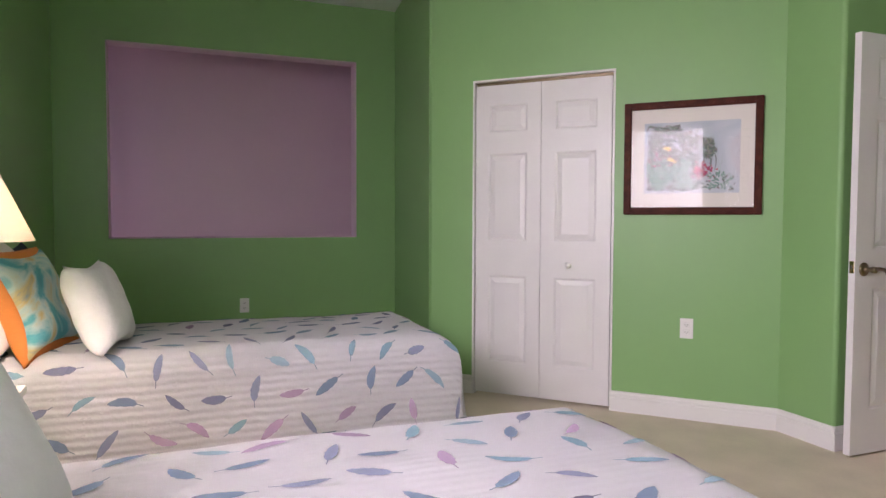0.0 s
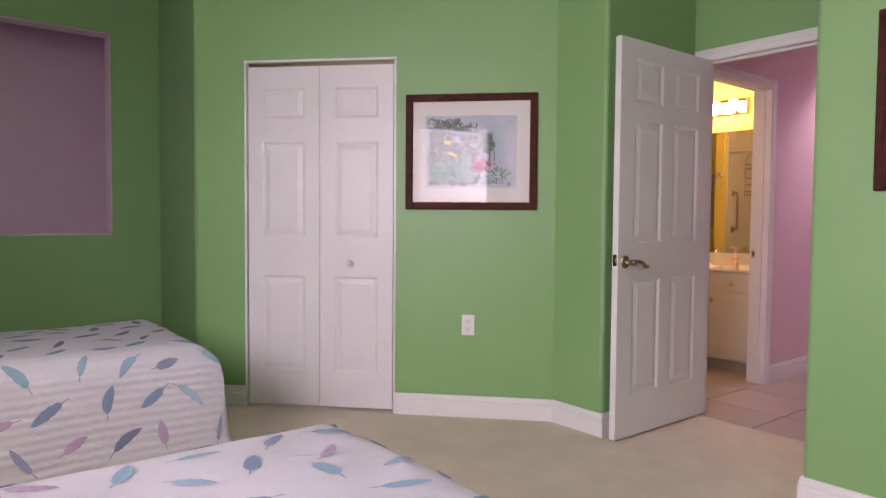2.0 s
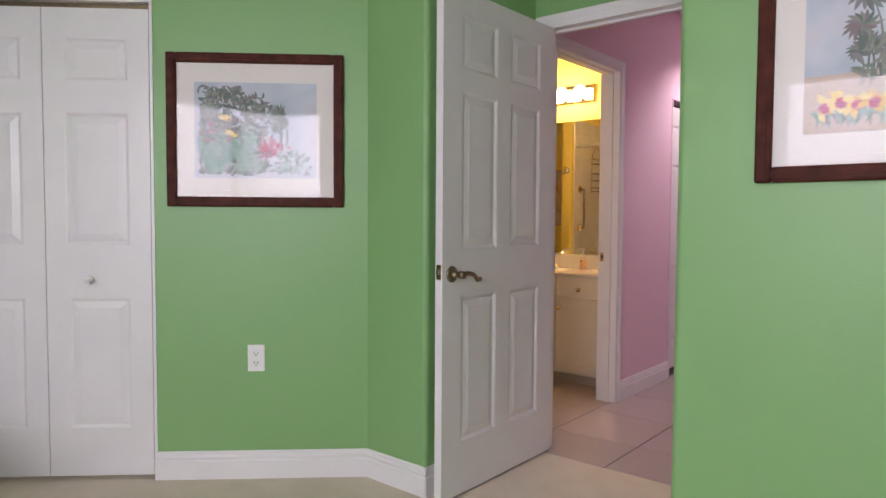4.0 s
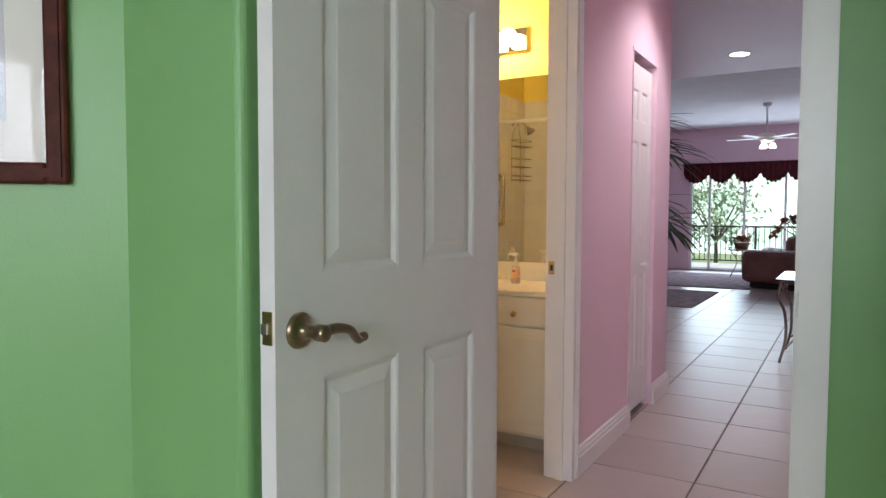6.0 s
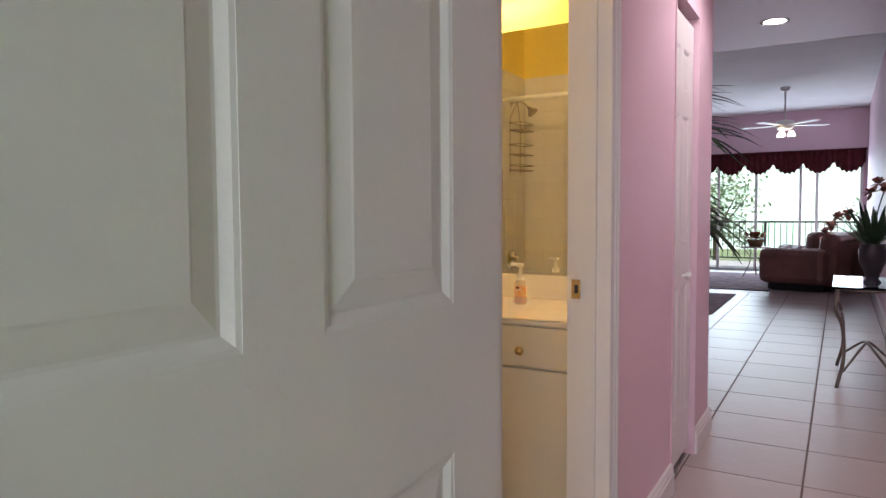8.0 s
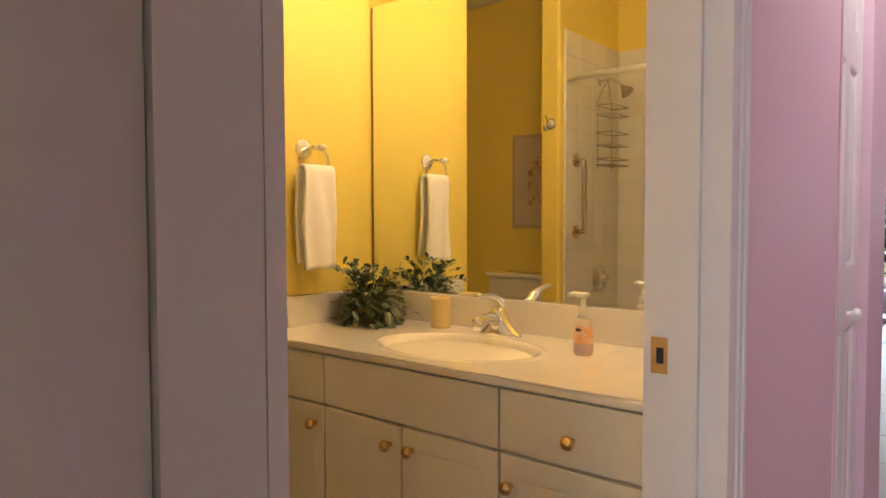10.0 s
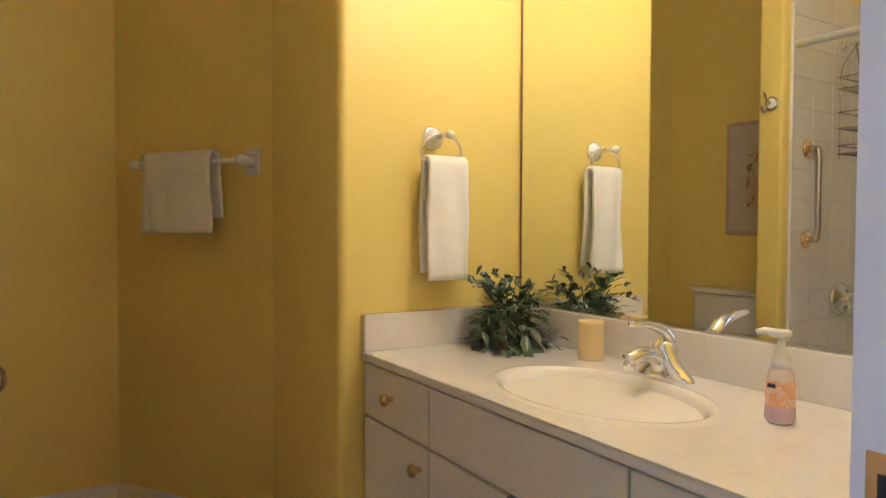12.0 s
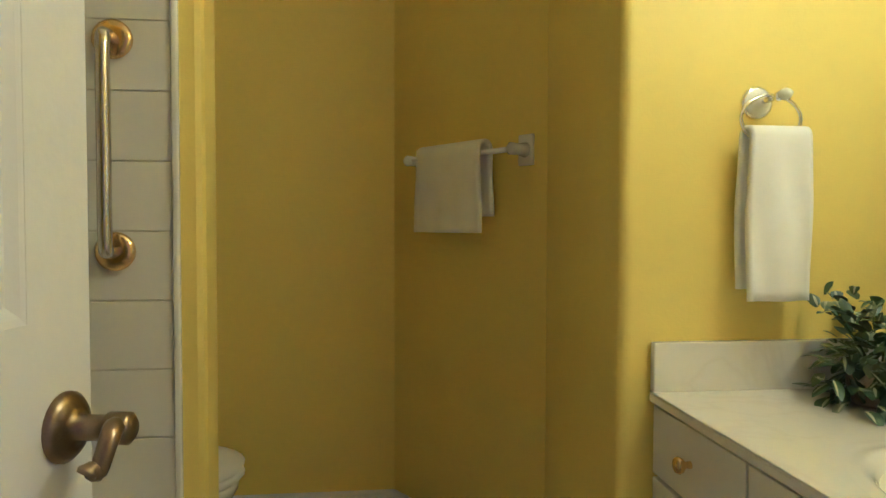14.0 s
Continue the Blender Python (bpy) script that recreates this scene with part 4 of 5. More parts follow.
def blind_window(name, m, w, z0, z1, tilt):
    """Local x along the wall, room towards +y, wall face at y=0."""
    win = thing(name, "white framed bedroom window with daylight behind", "window", m, kind="structure")
    for x0, x1, a, b, nm in ((0, 0.05, z0, z1, "window_frame"), (w - 0.05, w, z0, z1, "window_frame"), (0.05, w - 0.05, z0, z0 + 0.05, "window_sill"), (0.05, w - 0.05, z1 - 0.05, z1, "window_frame"), (w / 2 - 0.025, w / 2 + 0.025, z0 + 0.05, z1 - 0.05, "window_frame")):
        part(nm, box(x0 + 0.001, x1 - 0.001, -0.13, -0.08, a + 0.001, b - 0.001), TRIM, win)
    pane = part("pane", box(0.05, w - 0.05, -0.107, -0.103, z0 + 0.05, z1 - 0.05), GLASS, win)
    pane.visible_shadow = False
    blind = thing("window_blind", "white horizontal slat blind, tilted half open", "blind", m, group="window blinds")
    part("head_rail", box(0.01, w - 0.01, -0.05, 0.0, z1 - 0.05, z1 - 0.004), PLASTIC, blind)
    sm = mesh_from("slat", box(0.015, w - 0.015, -0.022, 0.022, -0.0012, 0.0012), PLASTIC)
    for i in range(int((z1 - z0 - 0.08) / 0.0475)):
        o = new("slat", sm)
        o.parent = blind
        o.matrix_basis = Matrix.Translation((0, -0.026, z0 + 0.035 + i * 0.0475)) @ Matrix.Rotation(radians(tilt), 4, "X")
    part("bottom_rail", box(0.015, w - 0.015, -0.045, -0.005, z0 + 0.002, z0 + 0.016), PLASTIC, blind)


blind_window("window_1", Matrix.Translation((-1.0, WY1, 0)) @ Matrix.Rotation(-math.pi / 2, 4, "Z"), WY1 - WY0, WZ0, WZ1, -24)
blind_window("window_2", Matrix.Translation((-1.0, VY1, 0)) @ Matrix.Rotation(-math.pi / 2, 4, "Z"), VY1 - VY0, WZ0, WZ1, 30)

# mauve passage seen through the cutout
for nm, p0, p1 in (("wall_passage_north", (2.6, 6.75), (-1.9, 6.75)), ("wall_passage_east", (2.6, 5.73), (2.6, 6.75))):
    wall(nm, p0, p1, 2.94, MAUVE, "mauve painted passage wall behind the cutout")
wall("wall_passage_south", (-1.9, 5.73), (2.6, 5.73), 2.94, MAUVE, "back of the cutout wall", [(NX0 + 1.9, NX1 + 1.9, NZ0, NZ1)], thick=0.006)
slab("ceiling_passage", [(-2, 5.6), (2.7, 5.6), (2.7, 6.85), (-2, 6.85)], 2.94, 3.0, MAUVE, "mauve passage ceiling", "ceiling")
slab("floor_passage", [(-2, 5.72), (2.7, 5.72), (2.7, 6.85), (-2, 6.85)], -0.05, 0.0, CARPET, "carpet of the passage", "floor")
cut = bmesh.new()
for x0, x1, z0, z1 in ((NX0 - 0.006, NX0, NZ0, NZ1), (NX1, NX1 + 0.006, NZ0, NZ1), (NX0, NX1, NZ0 - 0.006, NZ0), (NX0, NX1, NZ1, NZ1 + 0.006)):
    add_box(cut, x0, x1, 5.575, 5.728, z0, z1)
single("cutout_lining", cut, MAUVE, "mauve painted lining of the wall cutout", "trim", kind="structure")


# ---- bathroom things ----
VX, VZ = 4.93, 0.752


def cabinet_front(parent, name, y0, y1, z0, z1, knobs, raised):
    """A door or drawer front facing -x."""
    bm = box(VX - 0.018, VX, y0 + 0.002, y1 - 0.002, z0 + 0.002, z1 - 0.002, bevel=0.002)
    f = part(name, bm, CABINET, parent)
    if raised:
        pb = panel_bm(y1 - y0 - 0.09, z1 - z0 - 0.10, 0.004)
        p = part("panel", pb, CABINET, f)
        p.matrix_basis = Matrix.Translation((VX - 0.0185, y1 - 0.045, z0 + 0.05)) @ Matrix.Rotation(-math.pi / 2, 4, "Z")
    for y, z in knobs:
        k = part("knob", lathe([(0.007, 0), (0.006, 0.010), (0.013, 0.016), (0.0155, 0.022), (0.013, 0.028), (0, 0.030)], 18, cap=False), BRASS, f, "round brass knob")
        k.matrix_basis = Matrix.Translation((VX - 0.018, y, z)) @ Matrix.Rotation(-math.pi / 2, 4, "Y")
    return f


def vanity_unit(label, y0, y1, fronts):
    t = thing("vanity_cabinet", label, "cabinet", group="vanity cabinets")
    part("body", box(VX, 5.435, y0, y1, 0.075, VZ - 0.004), CABINET, t)
    # shade under the cabinet fronts is put into the toe kick's darker colour
    part("toe_kick", box(VX + 0.06, 5.435, y0, y1, 0.0, 0.075), mat("toe_kick_painted_shade", (0.45, 0.40, 0.33), 0.6), t)
    for f in fronts:
        cabinet_front(t, *f)
    return t


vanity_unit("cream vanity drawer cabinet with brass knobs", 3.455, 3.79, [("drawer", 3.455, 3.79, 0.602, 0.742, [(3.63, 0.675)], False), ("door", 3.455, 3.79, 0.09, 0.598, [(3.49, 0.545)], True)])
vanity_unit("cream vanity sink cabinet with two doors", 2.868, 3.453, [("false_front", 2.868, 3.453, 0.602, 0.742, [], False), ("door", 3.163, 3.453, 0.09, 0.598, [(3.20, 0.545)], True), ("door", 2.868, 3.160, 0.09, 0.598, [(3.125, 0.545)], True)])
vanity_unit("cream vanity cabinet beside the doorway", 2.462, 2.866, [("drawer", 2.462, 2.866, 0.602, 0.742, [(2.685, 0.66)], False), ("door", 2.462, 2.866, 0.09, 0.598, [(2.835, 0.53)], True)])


def worktop():
    """Marble top with an oval bowl sunk in one piece."""
    x0, x1, y0, y1, z1 = 4.905, 5.436, 2.452, 3.796, 0.767
    cx, cy, ax, ay = 5.135, 3.165, 0.165, 0.245
    bm = bmesh.new()
    n = 64
    rings = []
    prof = [(1.16, 0.0), (1.10, -0.0012), (1.06, 0.002), (1.02, 0.001), (0.97, -0.008), (0.90, -0.035), (0.78, -0.075), (0.58, -0.108), (0.32, -0.122), (0.10, -0.127)]
    for k, dz in prof:
        rings.append([bm.verts.new((cx + ax * k * math.cos(2 * math.pi * i / n), cy + ay * k * math.sin(2 * math.pi * i / n), z1 + dz)) for i in range(n)])
    for a, b in zip(rings, rings[1:]):
        for i in range(n):
            bm.faces.new((a[i], a[(i + 1) % n], b[(i + 1) % n], b[i])).smooth = True
    bm.faces.new(rings[-1])
    # outer border: project the outer ring to the rectangle
    outer = []
    for i in range(n):
        c, s = math.cos(2 * math.pi * i / n), math.sin(2 * math.pi * i / n)
        kx = ((x1 - cx) if c > 0 else (cx - x0)) / max(abs(c), 1e-6)
        ky = ((y1 - cy) if s > 0 else (cy - y0)) / max(abs(s), 1e-6)
        k = min(kx, ky)
        outer.append(bm.verts.new((cx + k * c, cy + k * s, z1)))
    for i in range(n):
        bm.faces.new((rings[0][i], outer[i], outer[(i + 1) % n], rings[0][(i + 1) % n]))
    cor = []
    for X, Y in ((x1, y1), (x0, y1), (x0, y0), (x1, y0)):
        v = bm.verts.new((X, Y, z1))
        ds = sorted(range(n), key=lambda i: (outer[i].co - v.co).length)[:2]
        a, b = sorted(ds)
        if b - a > 2:
            a, b = b, a
        bm.faces.new((outer[a], v, outer[b]))
    bmesh.ops.recalc_face_normals(bm, faces=bm.faces[:])
    t = single("worktop", bm, MARBLE, "veined cream marble vanity top with an oval bowl", "worktop")
    part("front_edge", box(4.905, 4.93, y0, y1, 0.745, 0.7655, bevel=0.005), MARBLE, t)
    part("underside", box(4.93, 4.965, y0, y1, 0.749, 0.752), MARBLE, t)
    part("backsplash", box(5.418, 5.438, y0, y1, 0.766, 0.866, bevel=0.003), MARBLE, t)
    part("side_splash", box(4.908, 5.417, 3.777, 3.797, 0.766, 0.866, bevel=0.003), MARBLE, t)
    part("drain", lathe([(0.022, 0.642), (0.022, 0.645), (0.016, 0.646), (0, 0.643)], 20, Matrix.Translation((5.135, 3.165, 0)), cap=False), CHROME, t)
    return t


worktop()
mir = thing("wall_mirror", "large frameless bathroom mirror above the vanity", "mirror")
part("mirror_glass", box(5.434, 5.438, 2.49, 3.785, 0.872, 1.876), MIRROR, mir)
part("mirror_channel", box(5.430, 5.438, 2.49, 3.785, 0.867, 0.874), CHROME, mir)
part("mirror_edge", box(5.4335, 5.438, 3.786, 3.7945, 0.872, 1.876), mat("mirror_edge_brown", (0.30, 0.18, 0.07), 0.4), mir)

lb = thing("vanity_light", "chrome vanity light bar with lit round bulbs", "light")
part("back_plate", box(5.405, 5.44, 2.86, 3.32, 2.015, 2.135, bevel=0.004), CHROME, lb)
GLOBE = glow("warm_globe_bulb", (1.0, 0.80, 0.52), 9.0)
for i in range(3):
    y = 2.935 + i * 0.153
    part("socket", lathe([(0.02, 0), (0.02, 0.03)], 16, Matrix.Translation((5.405, y, 2.075)) @ Matrix.Rotation(-math.pi / 2, 4, "Y")), CHROME, lb)
    s = bmesh.new()
    bmesh.ops.create_uvsphere(s, u_segments=20, v_segments=12, radius=0.047, matrix=Matrix.Translation((5.335, y, 2.075)))
    for f in s.faces:
        f.smooth = True
    g = part("globe_bulb", s, GLOBE, lb, "glowing warm globe bulb")
    bulb("globe_light", (5.27, y, 2.075), 8.4, (1.0, 0.67, 0.38), 0.05)

fa = thing("faucet", "chrome single lever basin faucet", "faucet", Matrix.Translation((5.345, 3.165, 0.767)))
fb = bmesh.new()
rings = []
for z, rx, ry, dx in ((0.0, 0.029, 0.074, 0.0), (0.006, 0.030, 0.075, 0.0), (0.014, 0.028, 0.066, 0.0), (0.030, 0.026, 0.046, -0.002), (0.052, 0.025, 0.031, -0.004), (0.072, 0.024, 0.025, -0.005), (0.082, 0.020, 0.021, -0.005), (0.086, 0.012, 0.012, -0.005)):
    rings.append([fb.verts.new((dx + rx * math.cos(2 * math.pi * q / 28), ry * math.sin(2 * math.pi * q / 28), z)) for q in range(28)])
for a, b in zip(rings, rings[1:]):
    for q in range(28):
        fb.faces.new((a[q], a[(q + 1) % 28], b[(q + 1) % 28], b[q])).smooth = True
fb.faces.new(rings[-1])
bmesh.ops.recalc_face_normals(fb, faces=fb.faces[:])
part("body", fb, CHROME, fa)
part("spout", tube(smooth_curve([(0.0, 0, 0.040), (-0.045, 0, 0.056), (-0.085, 0, 0.060), (-0.118, 0, 0.052)], 5), 0.0155, 16, taper=[1.25 - 0.018 * q for q in range(16)]), CHROME, fa)
part("aerator", lathe([(0.013, 0.030), (0.013, 0.046), (0.010, 0.050)], 18, Matrix.Translation((-0.112, 0, 0))), CHROME, fa)
part("lever", tube(smooth_curve([(0.012, 0, 0.082), (-0.012, 0, 0.108), (-0.055, 0, 0.122), (-0.112, 0, 0.128)], 5), 0.009, 12, taper=[2.0 - 0.09 * q for q in range(16)]), CHROME, fa)
part("rod_knob", lathe([(0.003, 0.02), (0.003, 0.075), (0.006, 0.078), (0.005, 0.086)], 10, Matrix.Translation((0.035, 0, 0))), CHROME, fa)

so = thing("soap_bottle", "clear soap bottle with an orange label and white pump", "bottle", Matrix.Translation((5.245, 2.838, 0.767)))
part("bottle", lathe([(0.020, 0), (0.024, 0.006), (0.022, 0.07), (0.019, 0.088), (0.012, 0.096)], 24), mat("pale_bottle_plastic", (0.84, 0.72, 0.66), 0.12, var=0.08, coat=0.4), so, "pale translucent plastic bottle")
part("liquid", lathe([(0.0208, 0.002), (0.0245, 0.007), (0.0238, 0.030)], 24, cap=False), mat("pink_soap", (0.72, 0.50, 0.56), 0.15), so, "pink liquid soap")
lbl = part("label", lathe([(0.0242, 0.030), (0.0232, 0.062), (0.0222, 0.074)], 24, cap=False), ramp_mat("orange_soap_label", [(0.35, (0.84, 0.66, 0.52)), (0.48, (0.84, 0.40, 0.16)), (0.60, (0.84, 0.70, 0.60)), (0.72, (0.70, 0.30, 0.28))], 34), so, "orange and cream printed label")
part("label_mark", box(-0.0262, -0.0238, -0.006, 0.008, 0.062, 0.069, bevel=0.0006), mat("label_dark", (0.06, 0.05, 0.10), 0.5), lbl)
part("collar", lathe([(0.015, 0.094), (0.015, 0.112), (0.008, 0.114), (0.006, 0.14)], 18), PLASTIC, so)
part("pump", tube([(0.004, 0, 0.14), (0.0, 0.0, 0.152), (-0.012, 0.022, 0.155), (-0.016, 0.034, 0.150)], 0.0065, 10), PLASTIC, so, "white pump head")
part("pump_head", box(-0.018, 0.014, -0.012, 0.014, 0.146, 0.158, bevel=0.004), PLASTIC, so)

CUPM = mat("yellow_cup_ceramic", (0.80, 0.62, 0.28), 0.35, var=0.03)
single("tumbler", lathe([(0.029, 0), (0.031, 0.004), (0.032, 0.09), (0.0325, 0.098), (0.0295, 0.098), (0.028, 0.01), (0, 0.008)], 28, cap=False), CUPM, "plain yellow tumbler on the vanity", "cup", m=Matrix.Translation((5.355, 3.405, 0.767)))

# variegated potted plant
LEAFV = island_mat("variegated_leaf", [(0.045, 0.085, 0.04), (0.06, 0.11, 0.05), (0.035, 0.065, 0.03), (0.26, 0.29, 0.19), (0.05, 0.10, 0.045), (0.13, 0.17, 0.10)], 0.4, 0.2, 60)


def plant_leaf(bm, base, d, ln, wd, droop):
    d = d.normalized()
    side = d.cross(Vector((0, 0, 1)))
    side = side.normalized() if side.length > 0.01 else Vector((1, 0, 0))
    n = 5
    rows = []
    for i in range(n + 1):
        k = i / n
        c = base + d * ln * k + Vector((0, 0, -droop * k * k))
        w = wd * math.sin(math.pi * min(1, k * 0.92 + 0.06)) ** 0.8
        rows.append((bm.verts.new(c + side * w), bm.verts.new(c - Vector((0, 0, 0.15 * w))), bm.verts.new(c - side * w)))
    for a, b in zip(rows, rows[1:]):
        bm.faces.new((a[0], b[0], b[1], a[1]))
        bm.faces.new((a[1], b[1], b[2], a[2]))


def potted_plant(m):
    rnd = random.Random(5)
    t = thing("potted_plant", "bushy variegated wandering plant in a small basket", "plant", m)
    part("pot", lathe([(0.042, 0), (0.052, 0.02), (0.056, 0.05), (0.052, 0.062), (0.047, 0.062), (0.044, 0.045)], 24), mat("woven_basket", (0.42, 0.33, 0.22), 0.8, var=0.4, scale=60, bump=0.8, bump_scale=90), t)
    st = bmesh.new()
    lv = bmesh.new()
    for i in range(84):
        az = rnd.uniform(0, 2 * math.pi)
        el = rnd.uniform(-0.75, 1.2)
        ln = rnd.uniform(0.07, 0.15) * (1.0 if el > 0 else 0.95)
        d = Vector((math.cos(az) * math.cos(el), math.sin(az) * math.cos(el), math.sin(el)))
        d.x *= 0.8
        p0 = Vector((0.02 * math.cos(az), 0.02 * math.sin(az), 0.07))
        for k in range(1, 6):
            kk = k / 5
            p = p0 + d * ln * kk + Vector((0, 0, 0.03 * math.sin(kk * 3) - 0.05 * kk * kk * (el < 0.3)))
            p.z = max(p.z, 0.012)
            ld = (d + Vector((rnd.uniform(-1, 1), rnd.uniform(-1, 1), rnd.uniform(-0.5, 0.8))) * 0.8)
            ln2, wd2, dp = rnd.uniform(0.03, 0.05), rnd.uniform(0.009, 0.014), rnd.uniform(0.008, 0.024)
            plant_leaf(lv, p, ld, ln2, wd2, dp)
            if rnd.random() < 0.6:
                sd = ld.normalized().cross(Vector((0, 0, 1)))
                plant_leaf(st, p + Vector((0, 0, 0.0012)) + sd * wd2 * rnd.choice((-0.45, 0.45)), ld, ln2 * 0.85, wd2 * 0.22, dp * 0.8)
    part("leaves", lv, LEAFV, t, "dark green leaves striped with cream")["kind"] = "stuff"
    part("leaf_stripes", st, mat("pale_leaf_stripe", (0.44, 0.44, 0.29), 0.5, var=0.2), t, "pale cream leaf stripes")["kind"] = "stuff"
    for i in range(6):
        a = i * 1.05
        part("stem", tube([(0.01 * math.cos(a), 0.01 * math.sin(a), 0.06), (0.04 * math.cos(a), 0.04 * math.sin(a), 0.11), (0.07 * math.cos(a), 0.07 * math.sin(a), 0.15)], 0.002, 6), PALM, t)
    return t


potted_plant(Matrix.Translation((5.29, 3.655, 0.767)))


def towel_bm(w, drop_f, drop_b, thick, rnd, r=0.014):
    """Folded towel over a bar along local x; hangs down -z, front towards -y."""
    bm = bmesh.new()
    n, mm = 18, 40
    path = []
    for i in range(mm + 1):
        k = i / mm
        if k < 0.42:
            path.append((-r - thick, -drop_f * (1 - k / 0.42)))
        elif k < 0.58:
            a = math.pi * (k - 0.42) / 0.16
            path.append((-(r + thick) * math.cos(a), (r + thick) * math.sin(a)))
        else:
            path.append((r + thick, -drop_b * (k - 0.58) / 0.42))
    g = []
    for j in range(n + 1):
        x = -w / 2 + w * j / n
        row = []
        for y, z in path:
            wob = (0.006 * math.sin(x * 75 + z * 7) + 0.003 * math.sin(x * 31 - z * 21)) * min(1, -z / 0.12 if z < 0 else 0)
            flare = 1 + 0.06 * max(0, -z) / max(drop_f, 0.01)
            row.append(bm.verts.new((x * flare, y + wob - (0.01 * max(0, -z) if y < 0 else 0), z)))
        g.append(row)
    for j in range(n):
        for i in range(mm):
            bm.faces.new((g[j][i], g[j + 1][i], g[j + 1][i + 1], g[j][i + 1])).smooth = True
    return bm


def thicken(ob, t):
    md = ob.modifiers.new("thickness", "SOLIDIFY")
    md.thickness, md.offset = t, 0.0
    return ob


# towel ring on the side wall, facing -y
tr = thing("towel_ring", "chrome and white towel ring on the yellow wall", "towel ring", Matrix.Translation((5.125, 3.80, 1.345)))
part("rose", lathe([(0.030, 0), (0.030, 0.006), (0.024, 0.012), (0.014, 0.016), (0.012, 0.03)], 24, Matrix.Rotation(math.pi / 2, 4, "X")), CERAMIC, tr, "white ceramic rose")
part("rim", lathe([(0.033, 0), (0.033, 0.004), (0.029, 0.007)], 24, Matrix.Rotation(math.pi / 2, 4, "X")), CHROME, tr)
part("arm", lathe([(0.010, 0.010), (0.007, 0.03), (0.006, 0.06), (0.009, 0.072), (0.009, 0.084)], 16, Matrix.Rotation(math.pi / 2, 4, "X")), CHROME, tr)
part("finial", lathe([(0.007, 0.084), (0.011, 0.092), (0.012, 0.100), (0.007, 0.110), (0, 0.112)], 16, Matrix.Rotation(math.pi / 2, 4, "X"), cap=False), CERAMIC, tr, "white ceramic finial")
ringpts = [(0.062 * math.sin(a), -0.052, -0.040 + 0.046 * math.cos(a)) for a in [radians(15 * i) for i in range(25)]]
part("ring", tube(ringpts, 0.004, 8), CHROME, tr)
thicken(single("hand_towel", towel_bm(0.122, 0.315, 0.295, 0.010, random, 0.009), LINEN, "white terry hand towel hanging from the ring", "towel", m=Matrix.Translation((5.135, 3.748, 1.268))), 0.012)

# towel bar with bath towel on the angled wall
mt, lt = seg_matrix(B4, B5)
tb = thing("towel_bar", "clear towel bar with white ceramic brackets", "towel bar", mt @ Matrix.Translation((0.33, 0, 1.315)))
for x in (-0.255, 0.235):
    br = part("bracket", box(x - 0.028, x + 0.028, 0, 0.012, -0.045, 0.045, bevel=0.004), CERAMIC, tb, "white ceramic bracket")
    part("post", lathe([(0.022, 0.01), (0.016, 0.04), (0.018, 0.07), (0.010, 0.078)], 18, Matrix.Translation((x, 0, 0)) @ Matrix.Rotation(-math.pi / 2, 4, "X")), CERAMIC, br)
part("bar", tube([(-0.25, 0.055, 0), (0.23, 0.055, 0)], 0.008, 12), PLASTIC, tb)
thicken(single("bath_towel", towel_bm(0.30, 0.25, 0.20, 0.012, random, 0.013), LINEN, "folded white bath towel over the bar", "towel", m=mt @ Matrix.Translation((0.345, 0.055, 1.325)) @ Matrix.Rotation(math.pi, 4, "Z")), 0.012)

# bathtub and tiled surround
tub = thing("bathtub", "white bathtub with a rolled rim along the wall", "bathtub")
tbm = box(3.345, 3.985, 2.456, 3.815, 0.0, 0.42, bevel=0.015)
part("apron", tbm, CERAMIC, tub)
part("rim", box(3.345, 3.995, 2.456, 3.815, 0.42, 0.445, bevel=0.008), CERAMIC, tub)
th = 0.129
tw = 0.152
tile_a = mesh_from("wall_tile", box(-tw / 2 + 0.0012, tw / 2 - 0.0012, -0.004, 0.0, -th / 2 + 0.0012, th / 2 - 0.0012, bevel=0.0015), WALLTILE)
wing = bpy.data.objects["wall_wing"]
GROUTW = mat("white_tile_grout", (0.70, 0.66, 0.60), 0.9, var=0.05)
part("tile_grout_bed", box(3.34, 3.985, 3.8165, 3.8195, 0.44, 2.118), GROUTW, wing)
for i in range(5):
    for k in range(13):
        xa = 3.985 - tw * (i + 0.5)
        if xa - tw / 2 < 3.335:
            continue
        o = new("wall_tile", tile_a)
        o.parent = wing
        o.location = (xa, 3.8165, 0.44 + th * (k + 0.5))
part("tile_trim", box(3.985, 3.998, 3.806, 3.8195, 0.0, 2.12, bevel=0.004), CERAMIC, wing, "white tile edge trim")
wwest = bpy.data.objects["wall_bath_west"]
inv = wwest.matrix_world.inverted()
gb = part("tile_grout_bed", box(3.3405, 3.3435, 2.46, 3.816, 0.44, 2.118), GROUTW, wwest)
gb.matrix_parent_inverse = inv
for i in range(8):
    for k in range(13):
        o = new("wall_tile", tile_a)
        o.parent = wwest
        o.matrix_parent_inverse = inv
        o.matrix_basis = Matrix.Translation((3.3435, 3.812 - tw * (i + 0.5), 0.44 + th * (k + 0.5))) @ Matrix.Rotation(math.pi / 2, 4, "Z")
gr = thing("grab_bar", "brushed steel grab bar on the tiled wall", "grab bar", Matrix.Translation((3.885, 3.806, 0)))
part("bar", tube(smooth_curve([(0, 0, 1.434), (0, -0.035, 1.432), (0, -0.05, 1.412), (0, -0.05, 1.25), (0, -0.05, 1.07), (0, -0.035, 1.05), (0, 0, 1.048)], 6), 0.0125, 14), STEEL, gr)
